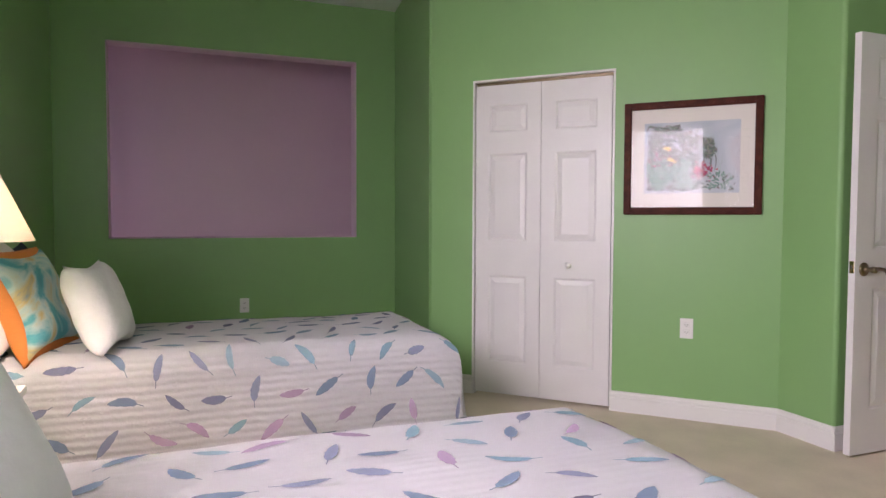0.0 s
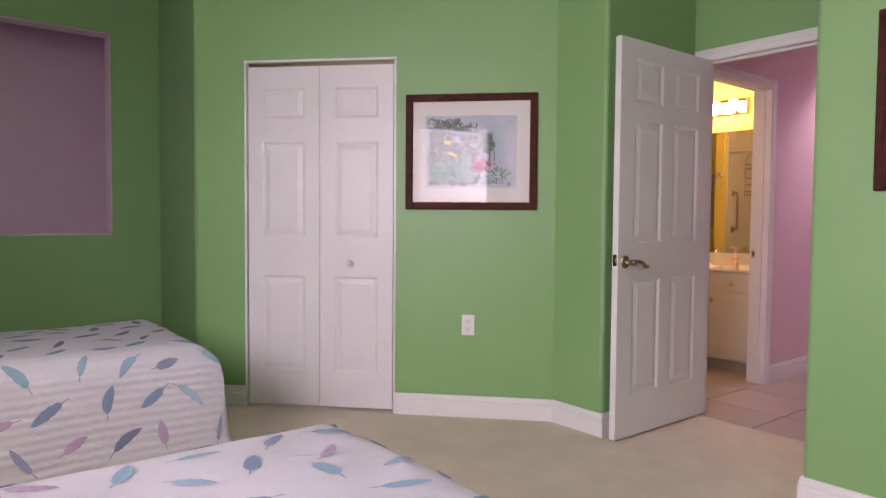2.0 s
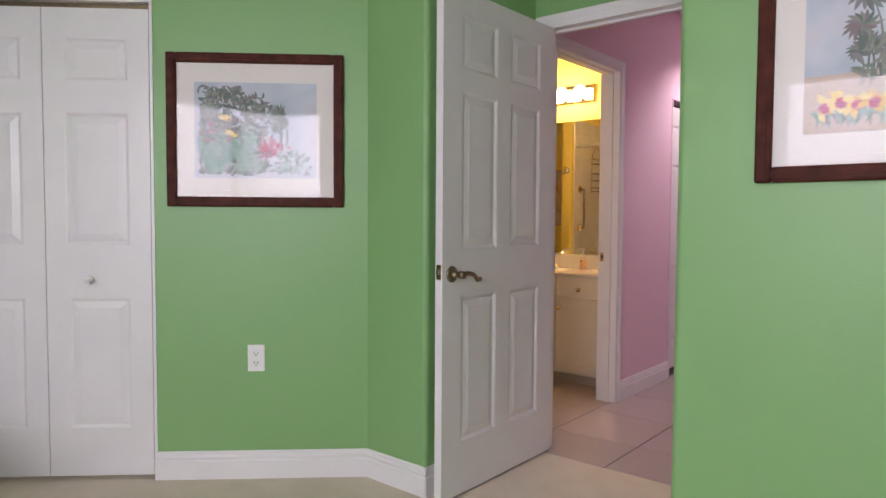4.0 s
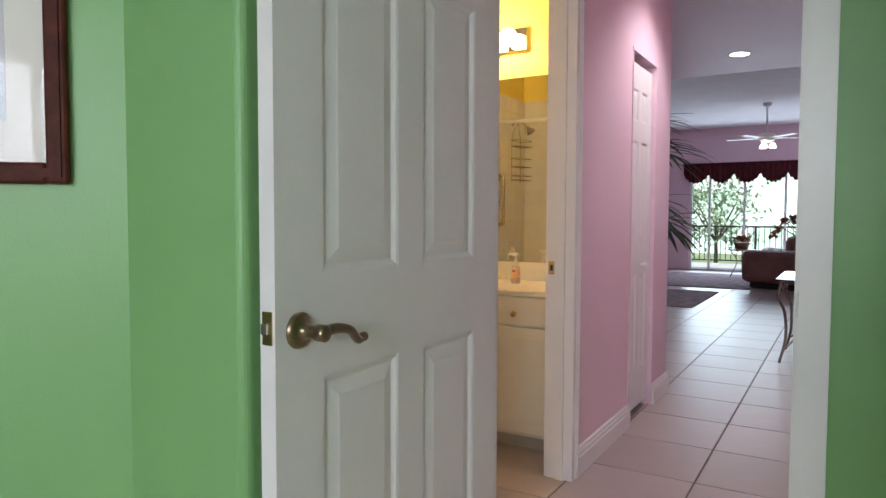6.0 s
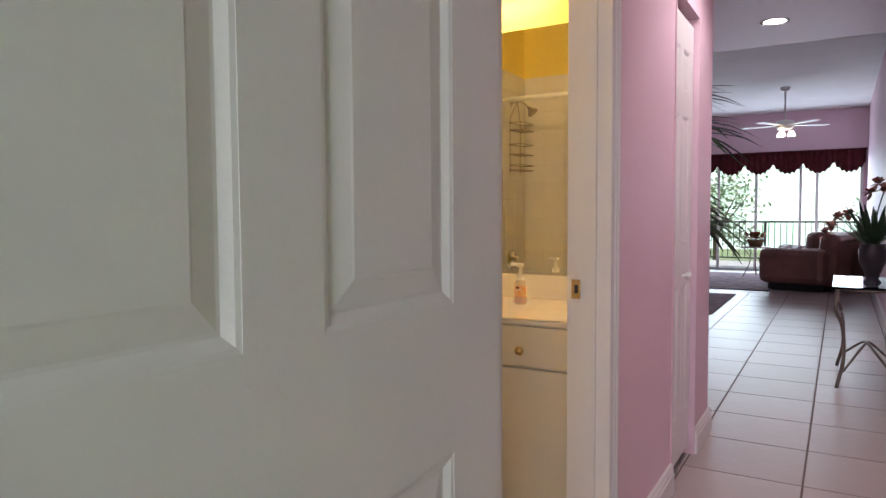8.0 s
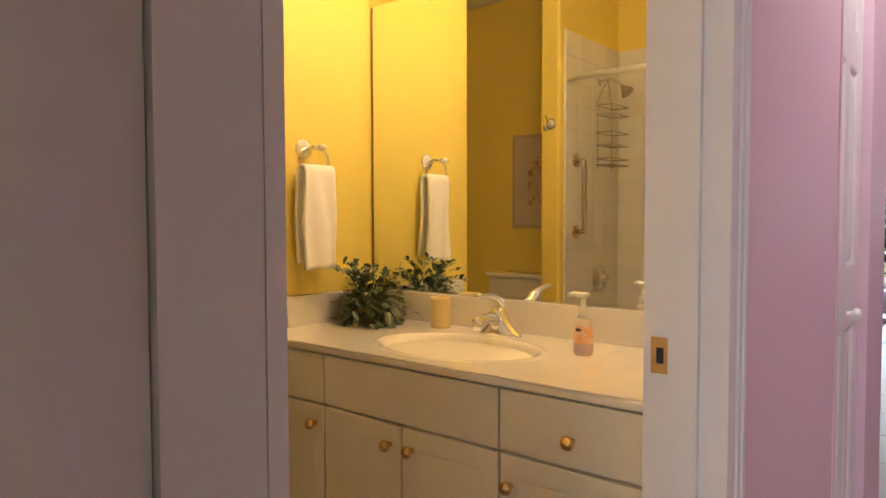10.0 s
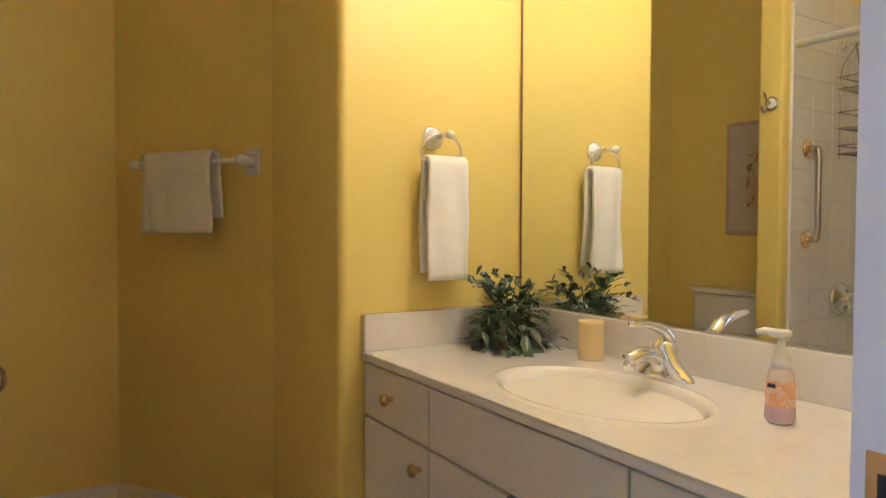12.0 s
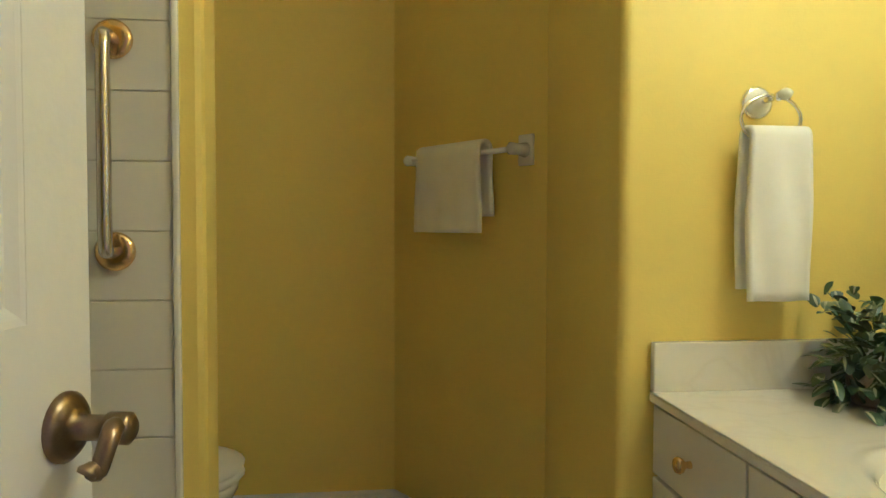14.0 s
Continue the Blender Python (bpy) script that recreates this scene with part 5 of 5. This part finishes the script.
for z in (1.434, 1.048):
    part("flange", lathe([(0.036, 0), (0.036, 0.005), (0.03, 0.010), (0.018, 0.012)], 26, Matrix.Translation((0, 0, z)) @ Matrix.Rotation(math.pi / 2, 4, "X")), BRASS, gr, "round brass toned flange")
sh = thing("shower_fixture", "chrome shower head on a bent arm", "shower", Matrix.Translation((3.61, 3.807, 1.90)))
part("flange", lathe([(0.026, 0), (0.022, 0.006), (0.012, 0.01)], 20, Matrix.Rotation(math.pi / 2, 4, "X")), CHROME, sh)
part("arm", tube(smooth_curve([(0, 0, 0), (0, -0.06, 0.01), (0, -0.11, -0.015), (0, -0.14, -0.045)], 6), 0.009, 12), CHROME, sh)
part("head", lathe([(0.010, 0), (0.016, 0.015), (0.036, 0.045), (0.038, 0.055), (0.0, 0.057)], 22, Matrix.Translation((0, -0.135, -0.04)) @ Matrix.Rotation(radians(140), 4, "X"), cap=False), STEEL, sh)
cd = thing("shower_caddy", "wire shower caddy hanging from the shower arm", "caddy", Matrix.Translation((3.61, 3.785, 0)))
for x in (-0.085, 0.085):
    part("side_wire", tube(smooth_curve([(0, -0.03, 1.90), (x * 0.7, -0.015, 1.82), (x, -0.012, 1.74), (x, -0.012, 1.40)], 6), 0.003, 8), STEEL, cd)
for z, hgt in ((1.70, 0.05), (1.53, 0.07), (1.42, 0.035)):
    for dz in (0, hgt):
        r = part("basket_wire", tube([(-0.1, -0.01, z + dz), (0.1, -0.01, z + dz), (0.1, -0.11, z + dz), (-0.1, -0.11, z + dz), (-0.1, -0.01, z + dz)], 0.003, 8), STEEL, cd)
    for i in range(7):
        x = -0.09 + 0.03 * i
        part("shelf_wire", tube([(x, -0.01, z), (x, -0.11, z)], 0.002, 6), STEEL, cd)
va = thing("shower_valve", "chrome shower valve with a round plate", "valve", Matrix.Translation((3.61, 3.807, 0.78)))
part("plate", lathe([(0.075, 0), (0.075, 0.005), (0.06, 0.014), (0.03, 0.02), (0.028, 0.055), (0.02, 0.06)], 30, Matrix.Rotation(math.pi / 2, 4, "X")), CHROME, va)
part("lever", tube([(0, -0.05, 0), (0.02, -0.055, -0.06)], 0.009, 10), CHROME, va)
single("curtain_rod", tube([(3.985, 2.458, 1.86), (3.985, 3.80, 1.86)], 0.016, 14), PLASTIC, "white shower curtain rod over the tub", "rod")
hk = thing("robe_hook", "chrome and white robe hook on the wing wall", "hook", Matrix.Translation((4.04, 3.87, 1.62)))
part("rose", lathe([(0.026, 0), (0.026, 0.005), (0.016, 0.012)], 22, Matrix.Rotation(math.pi / 2, 4, "Y")), CERAMIC, hk)
part("rim", lathe([(0.031, 0), (0.031, 0.004), (0.026, 0.008)], 22, Matrix.Rotation(math.pi / 2, 4, "Y")), CHROME, hk)
part("hook", tube(smooth_curve([(0.01, 0, 0), (0.035, 0, -0.012), (0.055, 0, -0.04), (0.068, 0, -0.030), (0.070, 0, -0.018)], 5), 0.006, 10), CHROME, hk)
part("upper_hook", tube(smooth_curve([(0.01, 0, 0.004), (0.035, 0, 0.012), (0.052, 0, 0.032), (0.058, 0, 0.040)], 5), 0.005, 10), CHROME, hk)
to = thing("toilet", "white toilet behind the wing wall", "toilet", Matrix.Translation((3.345, 4.42, 0)))
part("tank", box(0.005, 0.20, -0.22, 0.22, 0.38, 0.74, bevel=0.02), CERAMIC, to)
part("tank_lid", box(0.0, 0.21, -0.23, 0.23, 0.74, 0.77, bevel=0.01), CERAMIC, to)
part("bowl", lathe([(0.11, 0), (0.10, 0.1), (0.14, 0.25), (0.19, 0.36), (0.195, 0.39)], 30, Matrix.Translation((0.40, 0, 0)) @ Matrix.Scale(1.25, 4, (1, 0, 0))), CERAMIC, to)
part("seat", lathe([(0.195, 0.39), (0.205, 0.40), (0.20, 0.415), (0.12, 0.416)], 30, Matrix.Translation((0.40, 0, 0)) @ Matrix.Scale(1.25, 4, (1, 0, 0))), PLASTIC, to)
part("lid", lathe([(0.20, 0.417), (0.205, 0.43), (0.17, 0.445), (0.0, 0.45)], 30, Matrix.Translation((0.40, 0, 0)) @ Matrix.Scale(1.25, 4, (1, 0, 0)), cap=False), PLASTIC, to)
bp = thing("framed_print", "small framed print in a grey mat above the toilet", "picture", Matrix.Translation((3.342, 4.34, 1.37)))
part("frame", box(0, 0.02, -0.23, 0.23, -0.31, 0.31, bevel=0.004), mat("brown_wood_frame", (0.48, 0.38, 0.28), 0.5), bp)
part("mat_board", box(0.02, 0.022, -0.205, 0.205, -0.285, 0.285), mat("grey_mat_board", (0.55, 0.48, 0.40), 0.8), bp)
part("print", box(0.022, 0.0235, -0.10, 0.10, -0.16, 0.16), ramp_mat("small_print_colours", [(0.3, (0.35, 0.18, 0.08)), (0.5, (0.62, 0.5, 0.35)), (0.7, (0.2, 0.12, 0.08))], 14), bp)

# ---- hall and living room things ----
can = thing("recessed_light", "lit recessed ceiling light in the hall", "light", Matrix.Translation((8.75, 2.24, HH)))
part("trim_ring", lathe([(0.105, -0.004), (0.105, 0.0), (0.08, 0.0), (0.08, -0.004)], 32, cap=False), PLASTIC, can)
part("lens", lathe([(0.082, -0.003), (0.0, -0.0035)], 32, cap=False), glow("warm_can_light", (1.0, 0.93, 0.85), 12.0), can)
spot("hall_can_light", (8.75, 2.24, HH - 0.03), 60, (1.0, 0.86, 0.76))
can2 = copy_thing(can, Matrix.Translation((5.8, 1.85, HH)))
spot("hall_can_light", (5.8, 1.85, HH - 0.03), 56, (1.0, 0.86, 0.82))

sl = thing("sliding_door", "white framed sliding glass doors onto the lanai", "sliding door")
SY0, SY1 = 1.43, 4.2
for y in (SY0, 2.118, 2.381, 3.122, 3.785, SY1 - 0.05):
    part("stile", box(16.82, 16.87, y, y + 0.045, 0.02, 2.12), TRIM, sl)
part("head", box(16.82, 16.87, SY0, SY1, 2.08, 2.12), TRIM, sl)
part("sill", box(16.80, 16.90, SY0, SY1, 0.0, 0.03), TRIM, sl)
for y0, y1 in ((SY0 + 0.045, 2.118), (2.43, 3.122), (3.17, 3.785)):
    g = part("pane", box(16.843, 16.847, y0, y1, 0.03, 2.08), GLASS, sl)
    g.visible_shadow = False
val = thing("valance", "scalloped burgundy window valance", "valance")
nsc = 6
for i in range(nsc):
    y0 = 1.40 + i * 0.485
    bm = bmesh.new()
    g = []
    for a in range(25):
        k = a / 24
        zb = 1.80 + 0.17 * abs(2 * k - 1) ** 2.2
        xx = 16.72 + 0.02 * math.sin(k * 30)
        g.append([bm.verts.new((xx + 0.012 * math.sin(j * 1.4 + k * 20), y0 + 0.485 * k, 2.20 + 0.02 * math.sin(k * 40) - (2.20 - zb) * j / 6)) for j in range(7)])
    for a in range(24):
        for j in range(6):
            bm.faces.new((g[a][j], g[a + 1][j], g[a + 1][j + 1], g[a][j + 1])).smooth = True
    bmesh.ops.solidify(bm, geom=bm.faces[:], thickness=0.012)
    bmesh.ops.recalc_face_normals(bm, faces=bm.faces[:])
    part("swag", bm, BURGUNDY, val)
part("rod", tube([(16.76, 1.38, 2.2), (16.76, 4.33, 2.2)], 0.018, 10), BURGUNDY, val)

fan = thing("ceiling_fan", "white ceiling fan with lights on a long rod", "ceiling fan", Matrix.Translation((14.0, 2.5, 0)))
part("canopy", lathe([(0.07, 2.93), (0.06, 2.89), (0.02, 2.87)], 20), PLASTIC, fan)
part("rod", lathe([(0.014, 2.44), (0.014, 2.90)], 12), PLASTIC, fan)
part("motor", lathe([(0.03, 2.46), (0.12, 2.44), (0.135, 2.38), (0.10, 2.33), (0.05, 2.31)], 24), PLASTIC, fan)
for i in range(5):
    a = radians(72 * i + 8)
    b = box(0.12, 0.62, -0.06, 0.06, 2.375, 2.385, Matrix.Rotation(a, 4, "Z") @ Matrix.Translation((0, 0, 0)), bevel=0.003)
    part("blade", b, PLASTIC, fan)
for i in range(3):
    a = radians(120 * i + 40)
    part("fan_light", lathe([(0.02, 2.30), (0.045, 2.26), (0.055, 2.22), (0.0, 2.215)], 16, Matrix.Translation((0.09 * math.cos(a), 0.09 * math.sin(a), 0)), cap=False), glow("fan_bulb", (1.0, 0.85, 0.65), 5.0), fan)


def armchair(label, m):
    t = thing("armchair", label, "armchair", m)
    part("seat", box(-0.42, 0.42, -0.33, 0.33, 0.12, 0.46, bevel=0.05), LEATHER, t)
    part("backrest", box(-0.50, -0.24, -0.42, 0.42, 0.10, 0.84, Matrix.Rotation(radians(-4), 4, "Y"), bevel=0.09), LEATHER, t)
    for s in (-1, 1):
        part("arm", box(-0.42, 0.45, s * 0.44 - 0.13, s * 0.44 + 0.13, 0.10, 0.60, bevel=0.09), LEATHER, t)
    part("base", box(-0.36, 0.36, -0.4, 0.4, 0.0, 0.12, bevel=0.01), DARK, t)
    return t


armchair("mauve brown leather recliner seen from behind", Matrix.Translation((13.85, 2.2, 0)) @ Matrix.Rotation(math.pi / 2 - 0.25, 4, "Z"))
armchair("mauve brown leather recliner beside the window", Matrix.Translation((14.6, 1.95, 0)) @ Matrix.Rotation(0.4, 4, "Z"))
ct = thing("console_table", "wrought iron console table with a glass top", "table", Matrix.Translation((8.0, 1.60, 0)))
gt = part("tabletop", box(-0.42, 0.42, -0.20, 0.20, 0.645, 0.658, bevel=0.004), glass_material("table_glass", (0.75, 0.85, 0.85)), ct, "thick clear glass top")
part("frame", tube([(-0.36, -0.16, 0.635), (0.36, -0.16, 0.635), (0.36, 0.16, 0.635), (-0.36, 0.16, 0.635), (-0.36, -0.16, 0.635)], 0.010, 8), IRON, ct)
for sx in (-1, 1):
    for sy in (-1, 1):
        part("leg", tube(smooth_curve([(sx * 0.36, sy * 0.16, 0.635), (sx * 0.39, sy * 0.18, 0.52), (sx * 0.32, sy * 0.14, 0.40), (sx * 0.30, sy * 0.13, 0.2), (sx * 0.36, sy * 0.165, 0.02)], 6), 0.011, 10), IRON, ct)
    part("brace", tube(smooth_curve([(sx * 0.31, -0.13, 0.12), (sx * 0.1, -0.03, 0.24), (0, 0, 0.26)], 6), 0.008, 8), IRON, ct)
    part("brace", tube(smooth_curve([(sx * 0.31, 0.13, 0.12), (sx * 0.1, 0.03, 0.24), (0, 0, 0.26)], 6), 0.008, 8), IRON, ct)
for s in (-1, 1):
    part("scroll", tube([(-0.36, s * 0.16, 0.62), (-0.18, s * 0.16, 0.55), (0, s * 0.16, 0.62), (0.18, s * 0.16, 0.55), (0.36, s * 0.16, 0.62)], 0.006, 8), IRON, ct)
vs = thing("vase", "dark urn with orchids and spiky leaves", "vase", Matrix.Translation((7.98, 1.58, 0.658)))
part("urn", lathe([(0.055, 0), (0.036, 0.025), (0.042, 0.05), (0.078, 0.14), (0.082, 0.21), (0.07, 0.23), (0.078, 0.25)], 24), mat("dark_urn", (0.05, 0.04, 0.05), 0.4), vs)
rnd = random.Random(11)
lv = bmesh.new()
for i in range(46):
    a = rnd.uniform(0, 6.28)
    plant_leaf(lv, Vector((0.03 * math.cos(a), 0.03 * math.sin(a), 0.24)), Vector((math.cos(a) * 0.7, math.sin(a) * 0.55, rnd.uniform(0.3, 1.6))), rnd.uniform(0.2, 0.40), 0.014, rnd.uniform(0, 0.12))
part("leaves", lv, PALM, vs)["kind"] = "stuff"
ORCH = island_mat("orchid_petals", [(0.45, 0.16, 0.12), (0.52, 0.30, 0.26), (0.34, 0.12, 0.10)], 0.6)
fl = bmesh.new()
for cx, cy, cz in ((0.0, 0.20, 0.42), (-0.05, 0.24, 0.36), (0.05, 0.14, 0.44), (0.0, -0.05, 0.60), (0.05, -0.02, 0.64), (-0.04, 0.02, 0.58), (0.0, 0.27, 0.32), (0.0, -0.1, 0.62)):
    for k in range(18):
        d = Vector((rnd.uniform(-1, 1), rnd.uniform(-1, 1), rnd.uniform(-0.6, 1)))
        plant_leaf(fl, Vector((cx, cy, cz)), d, 0.055, 0.018, 0.005)
part("orchid_flowers", fl, ORCH, vs, "rust coloured orchid sprays")["kind"] = "stuff"
for pts in (((0, 0, 0.22), (0.0, 0.08, 0.42), (0, 0.2, 0.43), (0, 0.27, 0.32)), ((0, 0, 0.22), (0.02, -0.02, 0.45), (0, -0.06, 0.62))):
    part("stem", tube(smooth_curve(pts, 5), 0.004, 6), PALM, vs)


dr = thing("dracaena", "tall dark green strap leaved plant behind the hall corner", "plant", Matrix.Translation((6.93, 2.66, 0)))
part("pot", lathe([(0.13, 0), (0.17, 0.28), (0.18, 0.30), (0.15, 0.30), (0.14, 0.26)], 24), mat("brown_planter", (0.10, 0.06, 0.04), 0.5), dr)
rnd = random.Random(12)
for cx, cy, cz in ((0.0, -0.06, 1.62), (0.05, 0.05, 1.25), (-0.06, 0.04, 1.80), (0.04, -0.10, 1.12)):
    part("cane", tube([(cx * 0.3, cy * 0.3, 0.24), (cx * 0.6, cy * 0.8, cz * 0.6), (cx, cy, cz)], 0.016, 8), IRON, dr)
    bm = bmesh.new()
    for i in range(34):
        a = i * 2.4 + rnd.uniform(-0.3, 0.3)
        plant_leaf(bm, Vector((cx, cy, cz - 0.002 * i)), Vector((math.cos(a), math.sin(a), rnd.uniform(-0.1, 0.55))), rnd.uniform(0.40, 0.54), 0.022, rnd.uniform(0.10, 0.30))
    part("leaves", bm, mat("dracaena_leaf", (0.025, 0.045, 0.02), 0.55, var=0.3, scale=10), dr)["kind"] = "stuff"
single("area_rug", box(10.6, 12.6, 2.95, 4.8, 0.002, 0.012, bevel=0.003), RUGMAT, "patterned mauve area rug on the tile", "rug")
single("area_rug", box(13.2, 16.0, 2.6, 5.2, 0.002, 0.012, bevel=0.003), RUGMAT, "patterned area rug before the sliding doors", "rug")
for i, x in enumerate((7.3, 8.3, 9.3)):
    p = thing("wall_picture", "dark framed picture on the mauve wall", "picture", Matrix.Translation((x, 1.372, 1.42)), group="hall pictures")
    part("frame", box(-0.36, 0.36, 0, 0.03, -0.38, 0.38, bevel=0.005), FRAMEWOOD, p)
    part("print", box(-0.29, 0.29, 0.03, 0.032, -0.31, 0.31), MATBOARD, p)
    gg = part("glass", box(-0.30, 0.30, 0.034, 0.036, -0.32, 0.32), GLASS, p)
    gg.visible_shadow = False
outlet(Matrix.Translation((7.4, 1.372, 0.42)))
fbk = thing("flower_basket", "basket of autumn coloured flowers on a side table", "flowers", Matrix.Translation((15.4, 3.0, 0.52)))
part("basket", lathe([(0.10, 0), (0.14, 0.12), (0.13, 0.12)], 18), mat("wicker", (0.2, 0.12, 0.06), 0.8, var=0.4, scale=40), fbk)
fl = bmesh.new()
for i in range(110):
    d = Vector((rnd.uniform(-1, 1), rnd.uniform(-1, 1), rnd.uniform(0.1, 1.3)))
    plant_leaf(fl, Vector((d.x * 0.1, d.y * 0.12, 0.12 + d.z * 0.06)), d, 0.08, 0.025, 0.01)
part("flowers", fl, island_mat("autumn_flowers", [(0.35, 0.06, 0.03), (0.4, 0.2, 0.04), (0.06, 0.09, 0.03)], 0.7), fbk)["kind"] = "stuff"
sdt = thing("side_table", "small iron side table by the recliner", "table", Matrix.Translation((15.4, 3.0, 0)))
part("top", lathe([(0.24, 0.50), (0.24, 0.52)], 28), IRON, sdt)
for i in range(3):
    a = i * 2.09
    part("leg", tube(smooth_curve([(0.2 * math.cos(a), 0.2 * math.sin(a), 0.5), (0.08 * math.cos(a), 0.08 * math.sin(a), 0.3), (0.2 * math.cos(a), 0.2 * math.sin(a), 0.01)], 5), 0.009, 8), IRON, sdt)

# ---- outdoors: lanai, railing, trees ----
single("lanai_floor", box(16.92, 19.6, -1, 7.5, -0.12, -0.02), mat("lanai_concrete", (0.5, 0.48, 0.45), 0.9, var=0.15), "pale concrete lanai floor", "floor", kind="structure")
rl = thing("railing", "black metal lanai railing with thin pickets", "railing")
part("top_rail", box(19.4, 19.44, -1, 7.5, 0.86, 0.90), DARK, rl)
part("bottom_rail", box(19.4, 19.44, -1, 7.5, 0.05, 0.08), DARK, rl)
for y in (-0.98, 1.0, 3.2, 5.3, 7.48):
    part("post", box(19.395, 19.445, y - 0.025, y + 0.025, -0.02, 0.9), DARK, rl)
pk = mesh_from("picket", box(-0.008, 0.008, -0.008, 0.008, 0.08, 0.86), DARK)
for i in range(70):
    o = new("picket", pk)
    o.parent = rl
    o.location = (19.42, -0.95 + i * 0.12, 0)
slab("ground", [(16.9, -400), (800, -400), (800, 400), (16.9, 400)], -3.2, -3.0, mat("grass_ground", (0.20, 0.24, 0.11), 0.95, var=0.4, scale=0.4), "lawn beyond the lanai", "ground")
LEAFT = island_mat("tree_leaves", [(0.34, 0.42, 0.24), (0.40, 0.48, 0.30), (0.46, 0.52, 0.36)], 0.5)
BARK = mat("tree_bark", (0.16, 0.12, 0.09), 0.9, var=0.3, scale=12, bump=1.0, bump_scale=30)


def tree(m, seed, h):
    r = random.Random(seed)
    t = thing("tree", "leafy green tree beyond the lanai", "tree", m, group="garden trees")
    part("trunk", tube([(0, 0, 0), (0.1, 0.05, h * 0.3), (0.0, 0.1, h * 0.6)], 0.16, 10, taper=[1, 0.75, 0.4]), BARK, t)
    for i in range(5):
        a = i * 1.3
        part("limb", tube([(0.05, 0.05, h * 0.35), (math.cos(a) * h * 0.18, math.sin(a) * h * 0.18, h * 0.6), (math.cos(a) * h * 0.3, math.sin(a) * h * 0.3, h * 0.75)], 0.07, 8, taper=[1, 0.7, 0.3]), BARK, t)
    bm = bmesh.new()
    cl = [Vector((r.uniform(-0.38, 0.38) * h, r.uniform(-0.38, 0.38) * h, r.uniform(0.35, 0.95) * h)) for _ in range(26)]
    for c in cl:
        for _ in range(85):
            d = Vector((r.gauss(0, 1), r.gauss(0, 1), r.gauss(0, 0.8)))
            plant_leaf(bm, c + d * 0.075 * h, Vector((r.uniform(-1, 1), r.uniform(-1, 1), r.uniform(-0.7, 0.5))), 0.30, 0.085, 0.05)
    part("crown", bm, LEAFT, t)["kind"] = "stuff"
    return t


t1 = tree(Matrix.Translation((48, 8.5, -3.0)), 2, 7.0)
for x, y, rz in ((62, -3.5, 1.0), (66, 16.0, 2.4)):
    copy_thing(t1, Matrix.Translation((x, y, -3.0)) @ Matrix.Rotation(rz, 4, "Z"))

# added glowing board beyond the garden; haze and overbright daylight are painted in its emission
hz = bpy.data.materials.new("glowing_painted_haze")
hz.use_nodes = True
hn = hz.node_tree.nodes
hb = hn["Principled BSDF"]
hc = hn.new("ShaderNodeTexCoord")
hx = hn.new("ShaderNodeTexNoise")
hx.inputs["Scale"].default_value = 0.28
hx.inputs["Detail"].default_value = 9.0
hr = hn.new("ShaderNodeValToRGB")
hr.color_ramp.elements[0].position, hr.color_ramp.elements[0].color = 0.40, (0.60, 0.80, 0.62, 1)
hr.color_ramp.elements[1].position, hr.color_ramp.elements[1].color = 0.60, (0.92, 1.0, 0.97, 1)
hz.node_tree.links.new(hc.outputs["Object"], hx.inputs["Vector"])
hz.node_tree.links.new(hx.outputs["Fac"], hr.inputs["Fac"])
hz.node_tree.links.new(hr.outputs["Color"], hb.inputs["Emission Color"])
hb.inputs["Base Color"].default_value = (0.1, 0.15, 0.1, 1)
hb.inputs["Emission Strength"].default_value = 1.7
single("backdrop", box(82, 82.2, -60, 80, -3.0, 24), hz, "glowing board painted as pale hazy greenery and sky", "backdrop", kind="structure")

# ---- tiled floor, piece by piece ----
fl = slab("floor_tiles", [(3.66, 1.3), (16.92, 1.3), (16.92, 6.6), (6.4, 6.6), (6.4, 2.5), (5.5, 2.46), (5.5, 3.9), (4.95, 3.9), (4.95, 4.4), (4.5, 5.05), (3.28, 5.05), (3.28, 2.40), (3.66, 2.40)], -0.05, -0.004, GROUT, "square beige ceramic floor tiles with dark joints", "floor")
TS = 0.47
tile_me = mesh_from("floor_tile", box(-TS / 2 + 0.004, TS / 2 - 0.004, -TS / 2 + 0.004, TS / 2 - 0.004, -0.006, 0.0, bevel=0.002), TILE)


def inside_floor(x, y):
    if x < 6.46:
        return 1.37 < y < 4.97 and (x > 3.8 or y > 2.5)
    return 1.37 < y < 6.6 and x < 16.9


X0, Y0 = 3.79 - 0.24, 1.405
rest = bmesh.new()
for i in range(0, 29):
    for j in range(-1, 12):
        x, y = X0 + TS * (i + 0.5), Y0 + TS * (j + 0.5)
        if y - TS / 2 < 1.36 and j < 0:
            # cut row along the wall
            if 3.7 < x < 16.8:
                add_box(rest, x - TS / 2 + 0.004, x + TS / 2 - 0.004, 1.3, Y0 - 0.004, -0.006, 0.0)
            continue
        if i == 0 and 1.37 < y < 2.3:
            add_box(rest, 3.657, x + TS / 2 - 0.004, y - TS / 2 + 0.004, y + TS / 2 - 0.004, -0.006, 0.0)
            continue
        if not inside_floor(x, y):
            continue
        if x < 11.5 and y < 5.0:
            o = new("floor_tile", tile_me)
            o.parent = fl
            o.location = (x, y, 0)
        else:
            add_box(rest, x - TS / 2 + 0.004, x + TS / 2 - 0.004, y - TS / 2 + 0.004, y + TS / 2 - 0.004, -0.006, 0.0)
bmesh.ops.recalc_face_normals(rest, faces=rest.faces[:])
part("far_tiles", rest, TILE, fl)["kind"] = "stuff"
